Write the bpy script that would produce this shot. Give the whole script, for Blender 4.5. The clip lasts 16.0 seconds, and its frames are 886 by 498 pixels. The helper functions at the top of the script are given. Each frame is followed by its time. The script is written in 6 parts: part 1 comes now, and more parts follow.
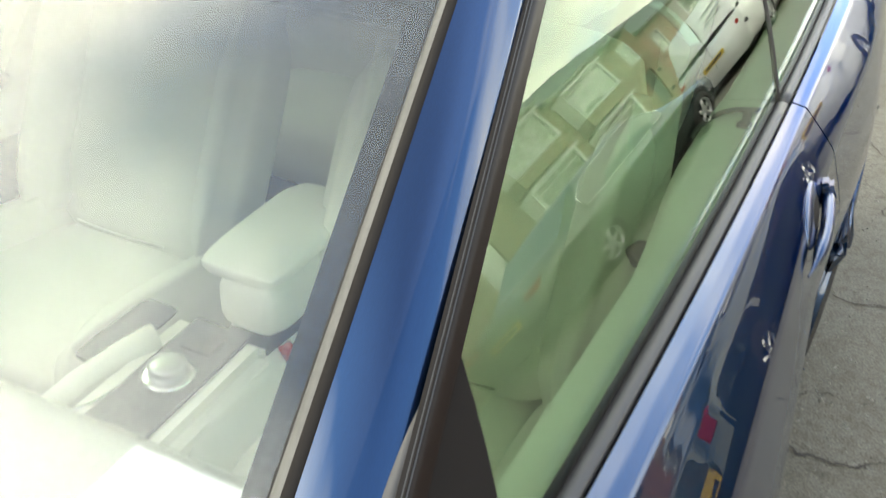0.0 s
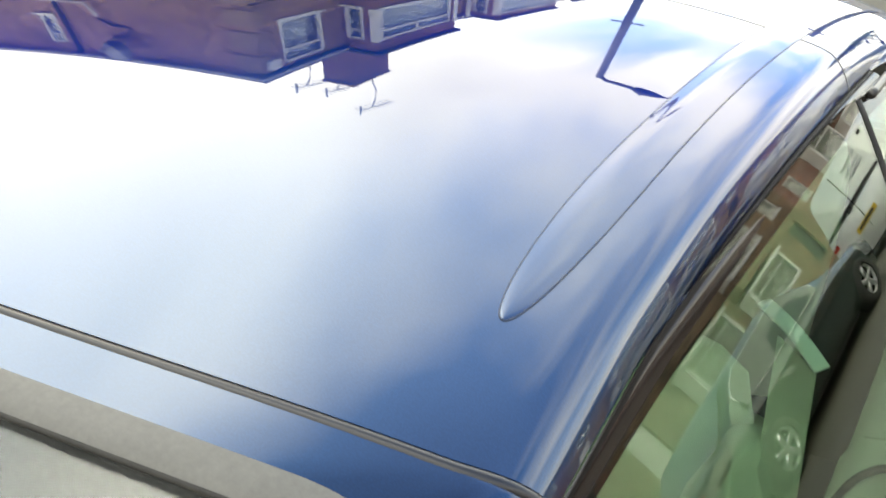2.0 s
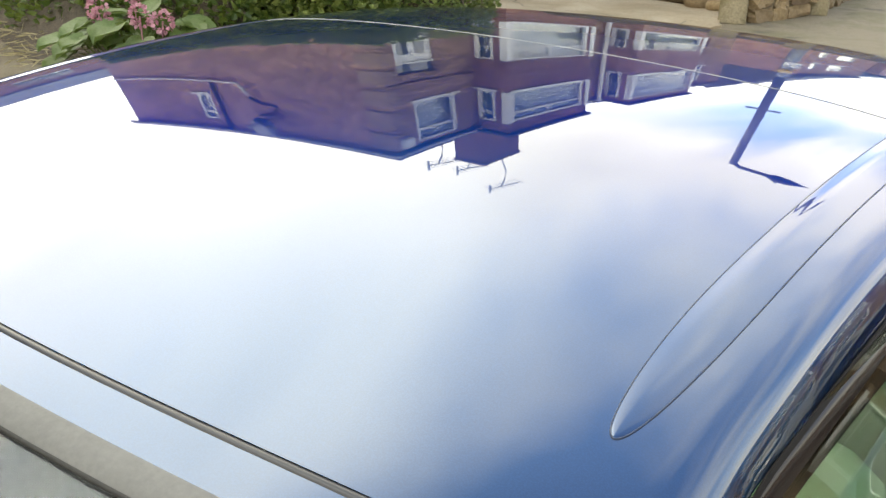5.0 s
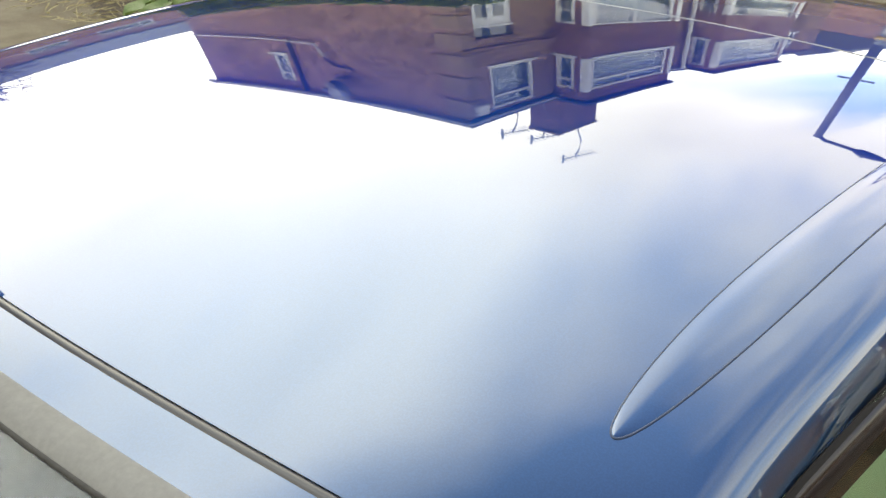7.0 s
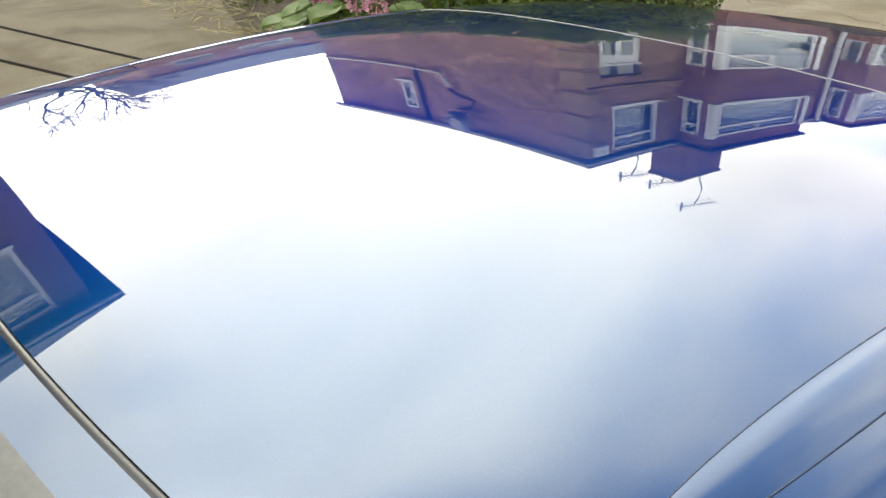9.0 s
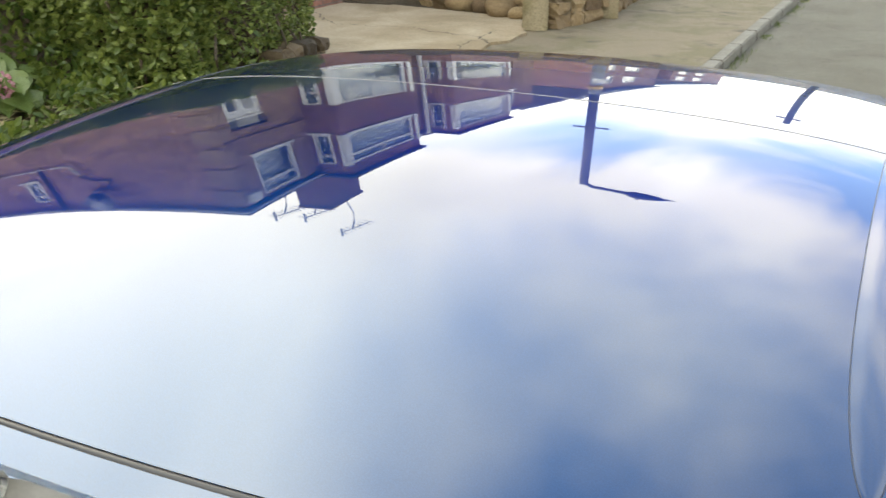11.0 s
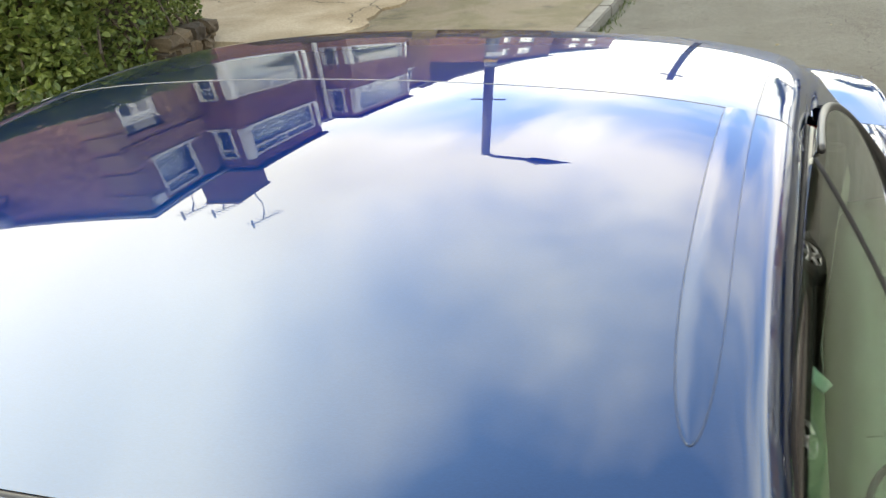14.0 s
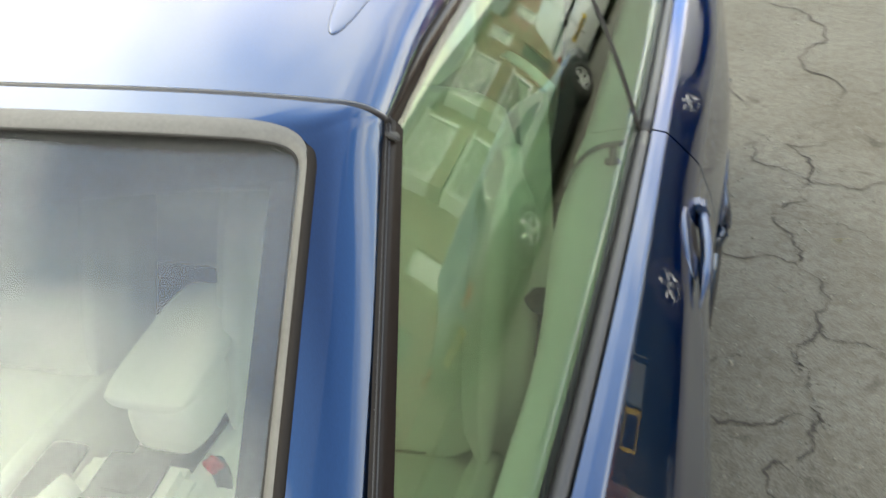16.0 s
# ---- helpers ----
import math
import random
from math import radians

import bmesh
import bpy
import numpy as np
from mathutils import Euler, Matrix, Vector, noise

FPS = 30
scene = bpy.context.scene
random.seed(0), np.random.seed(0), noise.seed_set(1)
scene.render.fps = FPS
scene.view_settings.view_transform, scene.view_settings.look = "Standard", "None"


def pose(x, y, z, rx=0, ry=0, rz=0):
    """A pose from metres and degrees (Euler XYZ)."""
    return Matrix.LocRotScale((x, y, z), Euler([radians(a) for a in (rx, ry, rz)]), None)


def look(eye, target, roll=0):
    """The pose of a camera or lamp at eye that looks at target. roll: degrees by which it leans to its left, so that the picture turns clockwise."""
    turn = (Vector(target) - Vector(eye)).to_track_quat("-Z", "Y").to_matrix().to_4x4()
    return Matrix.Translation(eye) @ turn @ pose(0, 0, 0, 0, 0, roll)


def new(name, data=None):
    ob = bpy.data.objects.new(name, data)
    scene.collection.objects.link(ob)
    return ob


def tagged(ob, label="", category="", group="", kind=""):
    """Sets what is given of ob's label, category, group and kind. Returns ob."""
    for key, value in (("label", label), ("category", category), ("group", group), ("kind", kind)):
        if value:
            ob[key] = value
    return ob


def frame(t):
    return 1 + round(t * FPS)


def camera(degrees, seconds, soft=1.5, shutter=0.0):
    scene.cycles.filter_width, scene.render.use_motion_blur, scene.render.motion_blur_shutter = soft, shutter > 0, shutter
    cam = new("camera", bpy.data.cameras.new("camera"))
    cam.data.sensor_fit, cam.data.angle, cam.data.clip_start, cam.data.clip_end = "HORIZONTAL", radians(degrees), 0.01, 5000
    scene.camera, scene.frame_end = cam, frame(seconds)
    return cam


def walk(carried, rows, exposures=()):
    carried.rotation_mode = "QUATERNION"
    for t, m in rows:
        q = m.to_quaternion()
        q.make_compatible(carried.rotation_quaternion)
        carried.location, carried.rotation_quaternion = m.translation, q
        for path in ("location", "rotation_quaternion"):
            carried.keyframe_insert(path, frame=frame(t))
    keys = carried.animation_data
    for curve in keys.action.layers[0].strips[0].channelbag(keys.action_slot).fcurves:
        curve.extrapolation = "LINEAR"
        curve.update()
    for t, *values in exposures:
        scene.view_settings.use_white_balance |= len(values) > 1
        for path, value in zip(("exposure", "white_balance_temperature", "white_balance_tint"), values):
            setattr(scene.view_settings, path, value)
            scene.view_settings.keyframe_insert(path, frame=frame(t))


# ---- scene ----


def aim(x, y, z, yaw, pitch, roll):
    """A camera pose from its place, heading, tilt and lean."""
    return pose(x, y, z, 90 + pitch, 0, yaw) @ pose(0, 0, 0, 0, 0, roll)


PATH = [
    (0, 0.806, -0.681, 1.475, 22.02, -32.61, 4.06),
    (0.6, 0.754, -0.466, 1.499, 23.95, -32.23, 3.48),
    (1, 0.734, -0.412, 1.519, 24.11, -30.27, 2.58),
    (1.2, 0.714, -0.367, 1.526, 23.97, -29.88, 2.88),
    (1.5, 0.707, -0.320, 1.542, 25.90, -27.89, 2.28),
    (2, 0.674, -0.233, 1.570, 29.09, -27.14, 2.23),
    (2.5, 0.674, -0.236, 1.598, 31.91, -23.76, 2.54),
    (3, 0.679, -0.241, 1.604, 33.11, -22.27, 1.86),
    (3.5, 0.674, -0.251, 1.603, 33.91, -22.40, 1.50),
    (4, 0.679, -0.263, 1.605, 34.17, -22.56, 1.29),
    (4.5, 0.678, -0.247, 1.606, 36.13, -23.12, 0.77),
    (7, 0.684, -0.161, 1.581, 43.67, -25.34, -0.07),
    (7.5, 0.699, -0.119, 1.582, 47.03, -27.37, -1.28),
    (8, 0.690, -0.091, 1.569, 51.60, -25.37, 1.40),
    (8.5, 0.697, -0.079, 1.593, 52.43, -24.14, 0.78),
    (9, 0.681, -0.082, 1.593, 52.11, -24.22, 0.39),
    (9.5, 0.648, -0.148, 1.600, 42.60, -24.63, 0.61),
    (10, 0.547, -0.232, 1.606, 34.30, -23.09, 1.87),
    (12.5, 0.425, -0.394, 1.725, 19.37, -23.52, -3.71),
    (13, 0.426, -0.396, 1.719, 20.26, -24.34, -4.28),
    (13.5, 0.456, -0.379, 1.707, 19.97, -24.91, -3.89),
    (14, 0.515, -0.351, 1.697, 19.72, -25.29, -4.39),
    (14.5, 0.614, -0.339, 1.684, 19.26, -25.28, -3.91),
    (15, 0.722, -0.340, 1.632, 21.26, -27.61, -4.46),
    (15.5, 0.784, -0.432, 1.606, 21.22, -32.96, -3.16),
    (16, 0.788, -0.599, 1.608, 14.56, -34.24, -3.25),
]
EXPOSURES = [(0, 0.38), (0.6, 0.34), (1.0, 0.26), (1.5, 0.15), (2.0, 0.04), (3, 0.0), (4.7, 0.0), (7, 0.0), (9.2, 0.03), (10.2, -0.05), (12.4, 0.0), (14.5, 0.0), (15.0, 0.0), (15.5, 0.04), (16, 0.25)]
cam = camera(52.6, 16.0, 1.4, 0.4)
walk(cam, [(r[0], aim(*r[1:])) for r in PATH], EXPOSURES)

# ---- sky and sun: broken bright cloud, the sun behind it beyond the houses ----
SUN_AZ, SUN_EL = 58.0, 34.0  # degrees from +y towards -x, and above the horizon
sun_dir = Vector((-math.sin(radians(SUN_AZ)) * math.cos(radians(SUN_EL)), math.cos(radians(SUN_AZ)) * math.cos(radians(SUN_EL)), math.sin(radians(SUN_EL))))
world = bpy.data.worlds.new("world")
scene.world = world
world.use_nodes = True
wn, wl = world.node_tree.nodes, world.node_tree.links
wn.clear()


def wnode(kind, **values):
    n = wn.new(kind)
    for key, value in values.items():
        n.inputs[key].default_value = value
    return n


def wmath(op, a, b=None, c=None):
    n = wn.new("ShaderNodeMath")
    n.operation = op
    for i, v in enumerate((a, b, c)):
        if v is None:
            continue
        if isinstance(v, (int, float)):
            n.inputs[i].default_value = v
        else:
            wl.new(v, n.inputs[i])
    return n.outputs[0]


out = wn.new("ShaderNodeOutputWorld")
bg = wn.new("ShaderNodeBackground")
sky = wn.new("ShaderNodeTexSky")
sky.sky_type, sky.sun_disc = "NISHITA", False
sky.sun_elevation, sky.sun_rotation = radians(SUN_EL), radians(-SUN_AZ)
coord = wn.new("ShaderNodeTexCoord")
sep = wn.new("ShaderNodeSeparateXYZ")
wl.new(coord.outputs["Generated"], sep.inputs[0])
# the cloud layer is a flat sheet overhead, foreshortened towards the horizon
height = wmath("ADD", wmath("MAXIMUM", sep.outputs[2], 0.0), 0.12)
flat = wn.new("ShaderNodeCombineXYZ")
wl.new(wmath("DIVIDE", sep.outputs[0], height), flat.inputs[0])
wl.new(wmath("MULTIPLY", wmath("DIVIDE", sep.outputs[1], height), 0.68), flat.inputs[1])
cloud = wnode("ShaderNodeTexNoise", Scale=1.2, Detail=7.0, Roughness=0.50, Distortion=0.5)
wl.new(flat.outputs[0], cloud.inputs["Vector"])
ramp = wn.new("ShaderNodeValToRGB")
ramp.color_ramp.elements[0].position, ramp.color_ramp.elements[1].position = 0.37, 0.65
cover = wmath("ADD", cloud.outputs[0], wmath("SUBTRACT", 0.285, wmath("ADD", wmath("MULTIPLY", sep.outputs[2], 0.40), wmath("MULTIPLY", wmath("MINIMUM", wmath("MAXIMUM", sep.outputs[0], -0.25), 0.2), 0.34))))
# a long break in the cloud low over the end of the street
wisp = wnode("ShaderNodeTexNoise", Scale=1.6, Detail=6.0, Roughness=0.6, Distortion=0.8)
wl.new(flat.outputs[0], wisp.inputs["Vector"])


def fade(v, a, b):
    n = wnode("ShaderNodeMapRange", **{"From Min": a, "From Max": b})
    n.interpolation_type = "SMOOTHSTEP"
    wl.new(v, n.inputs[0])
    return n.outputs[0]


level = wmath("ABSOLUTE", wmath("SUBTRACT", wmath("ADD", sep.outputs[2], wmath("MULTIPLY", wmath("SUBTRACT", wisp.outputs[0], 0.5), 0.30)), 0.33))
gap = wmath("MULTIPLY", wmath("MULTIPLY", fade(level, 0.12, 0.01), wmath("MULTIPLY", fade(sep.outputs[0], -0.46, -0.22), fade(sep.outputs[0], 0.28, 0.12))), fade(sep.outputs[1], 0.1, 0.5))
cover = wmath("SUBTRACT", cover, wmath("ADD", wmath("MULTIPLY", gap, 0.27), wmath("MULTIPLY", wmath("MULTIPLY", fade(sep.outputs[2], 0.80, 0.97), fade(sep.outputs[1], -0.10, 0.12)), 0.22)))
wl.new(cover, ramp.inputs[0])
dot = wn.new("ShaderNodeVectorMath")
dot.operation = "DOT_PRODUCT"
wl.new(coord.outputs["Generated"], dot.inputs[0])
dot.inputs[1].default_value = sun_dir
near_sun = wmath("MAXIMUM", dot.outputs["Value"], 0.0)
glow = wmath("ADD", wmath("MULTIPLY", wmath("POWER", near_sun, 2.0), 1.5), wmath("MULTIPLY", wmath("POWER", near_sun, 10.0), 0.8))
thick = wnode("ShaderNodeTexNoise", Scale=1.6, Detail=5.0, Roughness=0.48, Distortion=0.4)
wl.new(flat.outputs[0], thick.inputs["Vector"])
# the cloud is thinner and brighter overhead, behind the car's windscreen
zenith = wmath("MULTIPLY", fade(sep.outputs[2], 0.70, 0.92), fade(sep.outputs[1], 0.10, -0.14))
bright = wmath("ADD", wmath("ADD", wmath("MULTIPLY", fade(sep.outputs[1], -0.25, -0.90), -0.10), wmath("MULTIPLY", zenith, 1.3)), 1.0)
lum = wmath("MULTIPLY", wmath("MULTIPLY", wmath("ADD", glow, 4.1), bright), wmath("ADD", wmath("MULTIPLY", thick.outputs[0], 1.1), 0.48))
white = wn.new("ShaderNodeMix")
white.data_type = "RGBA"
white.blend_type = "MULTIPLY"
white.inputs["Factor"].default_value = 1.0
white.inputs["A"].default_value = (0.96, 0.93, 0.76, 1)
wl.new(lum, white.inputs["B"])
blue = wn.new("ShaderNodeMix")
blue.data_type = "RGBA"
blue.blend_type = "MULTIPLY"
blue.inputs["Factor"].default_value = 1.0
wl.new(sky.outputs[0], blue.inputs["A"])
blue.inputs["B"].default_value = (0.55, 0.61, 0.62, 1)
mixed = wn.new("ShaderNodeMix")
mixed.data_type = "RGBA"
wl.new(ramp.outputs[0], mixed.inputs["Factor"])
wl.new(blue.outputs["Result"], mixed.inputs["A"])
wl.new(white.outputs["Result"], mixed.inputs["B"])
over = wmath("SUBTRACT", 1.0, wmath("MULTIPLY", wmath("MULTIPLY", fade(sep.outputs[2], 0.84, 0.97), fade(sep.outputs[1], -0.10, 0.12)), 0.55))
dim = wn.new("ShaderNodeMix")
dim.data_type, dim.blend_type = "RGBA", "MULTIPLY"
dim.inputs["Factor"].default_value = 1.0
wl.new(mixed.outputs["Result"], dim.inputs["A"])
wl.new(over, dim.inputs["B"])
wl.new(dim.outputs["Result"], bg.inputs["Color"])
wl.new(bg.outputs[0], out.inputs["Surface"])

lamp = bpy.data.lights.new("sun", "SUN")
lamp.energy, lamp.angle, lamp.color = 0.5, radians(150), (1.0, 0.95, 0.87)
sun = new("sun", lamp)
sun.matrix_world = look(sun_dir * 60, (0, 0, 0))


# ---- materials ----
class Mat:
    """A node material under construction."""

    def __init__(self, name, color=(0.5, 0.5, 0.5), rough=0.5, metal=0.0, **more):
        self.m = bpy.data.materials.new(name)
        self.m.use_nodes = True
        self.n, self.l = self.m.node_tree.nodes, self.m.node_tree.links
        self.b = self.n["Principled BSDF"]
        self.b.inputs["Base Color"].default_value = (*color, 1)
        self.b.inputs["Roughness"].default_value = rough
        self.b.inputs["Metallic"].default_value = metal
        for key, value in more.items():
            self.b.inputs[key.replace("_", " ")].default_value = value
        self.c = None

    def coord(self, scale=(1, 1, 1), kind="Object"):
        t = self.n.new("ShaderNodeTexCoord")
        mp = self.n.new("ShaderNodeMapping")
        mp.inputs["Scale"].default_value = scale
        self.l.new(t.outputs[kind], mp.inputs[0])
        return mp.outputs[0]

    def noise(self, scale, detail=4, rough=0.5, vec=None, dist=0.0):
        t = self.n.new("ShaderNodeTexNoise")
        t.inputs["Scale"].default_value, t.inputs["Detail"].default_value = scale, detail
        t.inputs["Roughness"].default_value, t.inputs["Distortion"].default_value = rough, dist
        self.l.new(vec or self.coord(), t.inputs["Vector"])
        return t.outputs[0]

    def ramp(self, fac, *stops):
        r = self.n.new("ShaderNodeValToRGB")
        e = r.color_ramp.elements
        while len(e) < len(stops):
            e.new(0.5)
        for el, (p, c) in zip(e, stops):
            el.position, el.color = p, (*c, 1) if len(c) == 3 else c
        self.l.new(fac, r.inputs[0])
        return r.outputs[0]

    def mix(self, a, b, fac, mode="MIX"):
        x = self.n.new("ShaderNodeMix")
        x.data_type, x.blend_type = "RGBA", mode
        for key, v in (("A", a), ("B", b), ("Factor", fac)):
            if isinstance(v, tuple):
                x.inputs[key].default_value = (*v, 1)
            elif isinstance(v, (int, float)):
                x.inputs[key].default_value = v
            else:
                self.l.new(v, x.inputs[key])
        return x.outputs["Result"]

    def random(self):
        o = self.n.new("ShaderNodeObjectInfo")
        return o.outputs["Random"]

    def island(self):
        o = self.n.new("ShaderNodeNewGeometry")
        return o.outputs["Random Per Island"]

    def color(self, socket):
        self.l.new(socket, self.b.inputs["Base Color"])
        return self

    def rough(self, socket):
        self.l.new(socket, self.b.inputs["Roughness"])
        return self

    def bump(self, socket, strength=0.3, distance=0.01):
        b = self.n.new("ShaderNodeBump")
        b.inputs["Strength"].default_value, b.inputs["Distance"].default_value = strength, distance
        self.l.new(socket, b.inputs["Height"])
        self.l.new(b.outputs[0], self.b.inputs["Normal"])
        return self


def speckled(name, dark, light, fine=60, coarse=2.5, rough=0.8, bump=0.25, dist=0.01, stain=(0.7, 0.7, 0.7), **more):
    """A surface with a fine grain and broad stains."""
    k = Mat(name, light, rough, **more)
    g = k.noise(fine, 5, 0.7)
    c = k.ramp(g, (0.3, dark), (0.7, light))
    s_ = k.noise(coarse, 5, 0.6, dist=0.4)
    c = k.mix(c, stain, k.ramp(s_, (0.35, (0.75,) * 3), (0.6, (0.0,) * 3)), "MULTIPLY")
    k.color(c).bump(g, bump, dist)
    return k.m


def paint(name, base, rough=0.30, metal=1.0, edge=(0.25, 0.35, 0.6)):
    """Car paint: flakes in colour under a clear lacquer, with a little dust and swirl in the gloss."""
    k = Mat(name, base, rough, metal, Coat_Weight=1.0, Coat_Roughness=0.0, Coat_IOR=1.72, Specular_IOR_Level=0.0)
    k.b.inputs["Specular Tint"].default_value = (*edge, 1)
    f = k.noise(900, 2, 0.6)
    k.color(k.mix(base, tuple(c * 1.2 for c in base), k.ramp(f, (0.4, (0, 0, 0)), (0.65, (1, 1, 1)))))
    d = k.noise(7, 6, 0.7)
    k.rough(k.ramp(d, (0.3, (rough,) * 3), (0.8, (rough + 0.03,) * 3)))
    return k.m


def glass(name, tint, ior=1.5):
    return Mat(name, tint, 0.0, 0.0, Transmission_Weight=1.0, IOR=ior).m


BLUE = (0.0088, 0.0305, 0.081)
m_paint = paint("blue_paint", BLUE)
m_rubber = speckled("rubber", (0.018, 0.017, 0.016), (0.035, 0.033, 0.03), 300, 6, 0.6, 0.1, 0.001, Specular_IOR_Level=0.2)
m_gloss_black = Mat("gloss_black", (0.012, 0.010, 0.010), 0.35, 0.0, Specular_IOR_Level=0.2).m
m_matte = Mat("matte_black", (0.016, 0.014, 0.013), 0.75, 0.0, Specular_IOR_Level=0.08).m
m_seal = Mat("seal_rubber", (0.016, 0.016, 0.020), 0.30, 0.0, Specular_IOR_Level=0.45).m
m_joint = Mat("joint_blue", (0.02, 0.03, 0.06), 0.4, 0.0, Specular_IOR_Level=0.3).m
m_trim_grey = speckled("trim_grey", (0.105, 0.101, 0.094), (0.135, 0.130, 0.120), 200, 8, 0.6, 0.05, 0.001, Specular_IOR_Level=0.3)
m_seam = Mat("seam_grey", (0.16, 0.16, 0.17), 0.45, 0.0).m
m_chrome = Mat("chrome", (0.75, 0.75, 0.76), 0.12, 1.0).m
m_satin = Mat("satin_metal", (0.42, 0.42, 0.43), 0.3, 0.9).m
k_ = Mat("screen_glass", (0.96, 0.995, 0.97), 0.0, 0.0, Transmission_Weight=1.0, IOR=1.42)
# a thin, uneven share of pale diffuse colour mixed into the clear glass
veil_ = k_.n.new("ShaderNodeBsdfDiffuse")
veil_.inputs["Color"].default_value = (0.80, 0.80, 0.78, 1)
mix_ = k_.n.new("ShaderNodeMixShader")
film_ = k_.ramp(k_.noise(2.2, 5, 0.6, dist=0.5), (0.3, (0.010,) * 3), (0.7, (0.030,) * 3))
k_.l.new(film_, mix_.inputs[0])
k_.l.new(k_.b.outputs[0], mix_.inputs[1])
k_.l.new(veil_.outputs[0], mix_.inputs[2])
k_.l.new(mix_.outputs[0], k_.n["Material Output"].inputs["Surface"])
m_glass = k_.m
m_green_glass = glass("side_glass", (0.47, 0.63, 0.455))
k_ = Mat("shade_band", (0.014, 0.014, 0.016), 0.8, Specular_IOR_Level=0.0)
z_ = k_.n.new("ShaderNodeSeparateXYZ")
k_.l.new(k_.coord(kind="Generated"), z_.inputs[0])
clear_ = k_.n.new("ShaderNodeBsdfTransparent")
mix_ = k_.n.new("ShaderNodeMixShader")
k_.l.new(k_.ramp(z_.outputs[2], (0.05, (0.0,) * 3), (0.52, (0.80,) * 3), (0.76, (1.0,) * 3)), mix_.inputs[0])
k_.l.new(clear_.outputs[0], mix_.inputs[1])
k_.l.new(k_.b.outputs[0], mix_.inputs[2])
k_.l.new(mix_.outputs[0], k_.n["Material Output"].inputs["Surface"])
m_shade = k_.m
m_frit = Mat("frit", (0.012, 0.012, 0.013), 0.6, Specular_IOR_Level=0.1).m
m_leather = speckled("cream_leather", (0.74, 0.75, 0.67), (0.81, 0.82, 0.74), 140, 3, 0.5, 0.15, 0.001, (0.9, 0.88, 0.84))
m_plastic = speckled("dark_plastic", (0.03, 0.03, 0.032), (0.05, 0.05, 0.052), 220, 5, 0.55, 0.1, 0.001)
m_tyre = speckled("tyre", (0.018, 0.018, 0.018), (0.035, 0.034, 0.033), 120, 8, 0.85, 0.2, 0.002)
m_alloy = Mat("alloy", (0.55, 0.56, 0.57), 0.28, 0.9).m
k_ = Mat("road_asphalt", (0.15, 0.14, 0.11), 0.92)
g_ = k_.noise(170, 5, 0.7)
c_ = k_.ramp(g_, (0.3, (0.046, 0.043, 0.034)), (0.7, (0.200, 0.188, 0.151)))
c_ = k_.mix(c_, (0.72, 0.69, 0.64), k_.ramp(k_.noise(28, 5, 0.7, dist=0.6), (0.38, (0.8,) * 3), (0.56, (0.0,) * 3)), "MULTIPLY")
c_ = k_.mix(c_, (0.70, 0.67, 0.61), k_.ramp(k_.noise(1.3, 5, 0.6, dist=0.4), (0.35, (0.75,) * 3), (0.6, (0.0,) * 3)), "MULTIPLY")
c_ = k_.mix(c_, (0.50, 0.47, 0.42), k_.ramp(k_.noise(4.5, 4, 0.65, dist=0.5), (0.30, (0.9,) * 3), (0.38, (0.0,) * 3)), "MULTIPLY")
c_ = k_.mix(c_, (1.22, 1.20, 1.16), k_.ramp(k_.noise(60, 3, 0.6), (0.60, (0.0,) * 3), (0.70, (1.0,) * 3)), "MULTIPLY")
k_.color(c_).bump(g_, 0.5, 0.006)
m_road = k_.m
k_ = Mat("pavement_tarmac", (0.15, 0.14, 0.11), 0.9)
g_ = k_.noise(80, 5, 0.7)
c_ = k_.ramp(g_, (0.3, (0.095, 0.075, 0.046)), (0.7, (0.25, 0.205, 0.140)))
c_ = k_.mix(c_, (0.092, 0.084, 0.030), k_.ramp(k_.noise(1.6, 6, 0.65, dist=0.5), (0.46, (0.0,) * 3), (0.60, (0.55,) * 3)))
c_ = k_.mix(c_, (0.05, 0.042, 0.03), k_.ramp(k_.noise(3.1, 5, 0.6), (0.56, (0.0,) * 3), (0.70, (0.7,) * 3)))
m_pave = k_.color(c_).bump(g_, 0.4, 0.008).m
m_kerb = speckled("kerb_stone", (0.13, 0.125, 0.105), (0.25, 0.235, 0.205), 60, 3, 0.85, 0.4, 0.008, (0.65, 0.63, 0.55))
m_drive = speckled("drive_concrete", (0.28, 0.225, 0.15), (0.47, 0.385, 0.27), 40, 1.2, 0.9, 0.3, 0.006, (0.58, 0.53, 0.43))
m_soil = speckled("soil", (0.045, 0.032, 0.02), (0.13, 0.10, 0.065), 45, 2, 0.95, 0.9, 0.03)
m_upvc = Mat("white_upvc", (0.78, 0.79, 0.78), 0.3).m
m_pane = Mat("window_pane", (0.10, 0.12, 0.13), 0.03, 0.0, Specular_IOR_Level=0.9).m
m_curtain = speckled("net_curtain", (0.50, 0.51, 0.48), (0.66, 0.67, 0.62), 30, 4, 0.9, 0.1, 0.01)
m_slate = speckled("slate", (0.05, 0.05, 0.055), (0.11, 0.11, 0.115), 20, 0.8, 0.6, 0.3, 0.01)


def stone_mat(name, dark, light, seed=0.0):
    k = Mat(name, light, 0.85)
    r = k.random()
    c = k.ramp(r, (0.0, dark), (0.5, tuple((a + b) / 2 for a, b in zip(dark, light))), (1.0, light))
    g = k.noise(35, 5, 0.7)
    c = k.mix(c, k.ramp(g, (0.3, (0.55, 0.52, 0.48)), (0.7, (1, 1, 1))), 1.0, "MULTIPLY")
    k.color(c).bump(g, 0.5, 0.012)
    return k.m


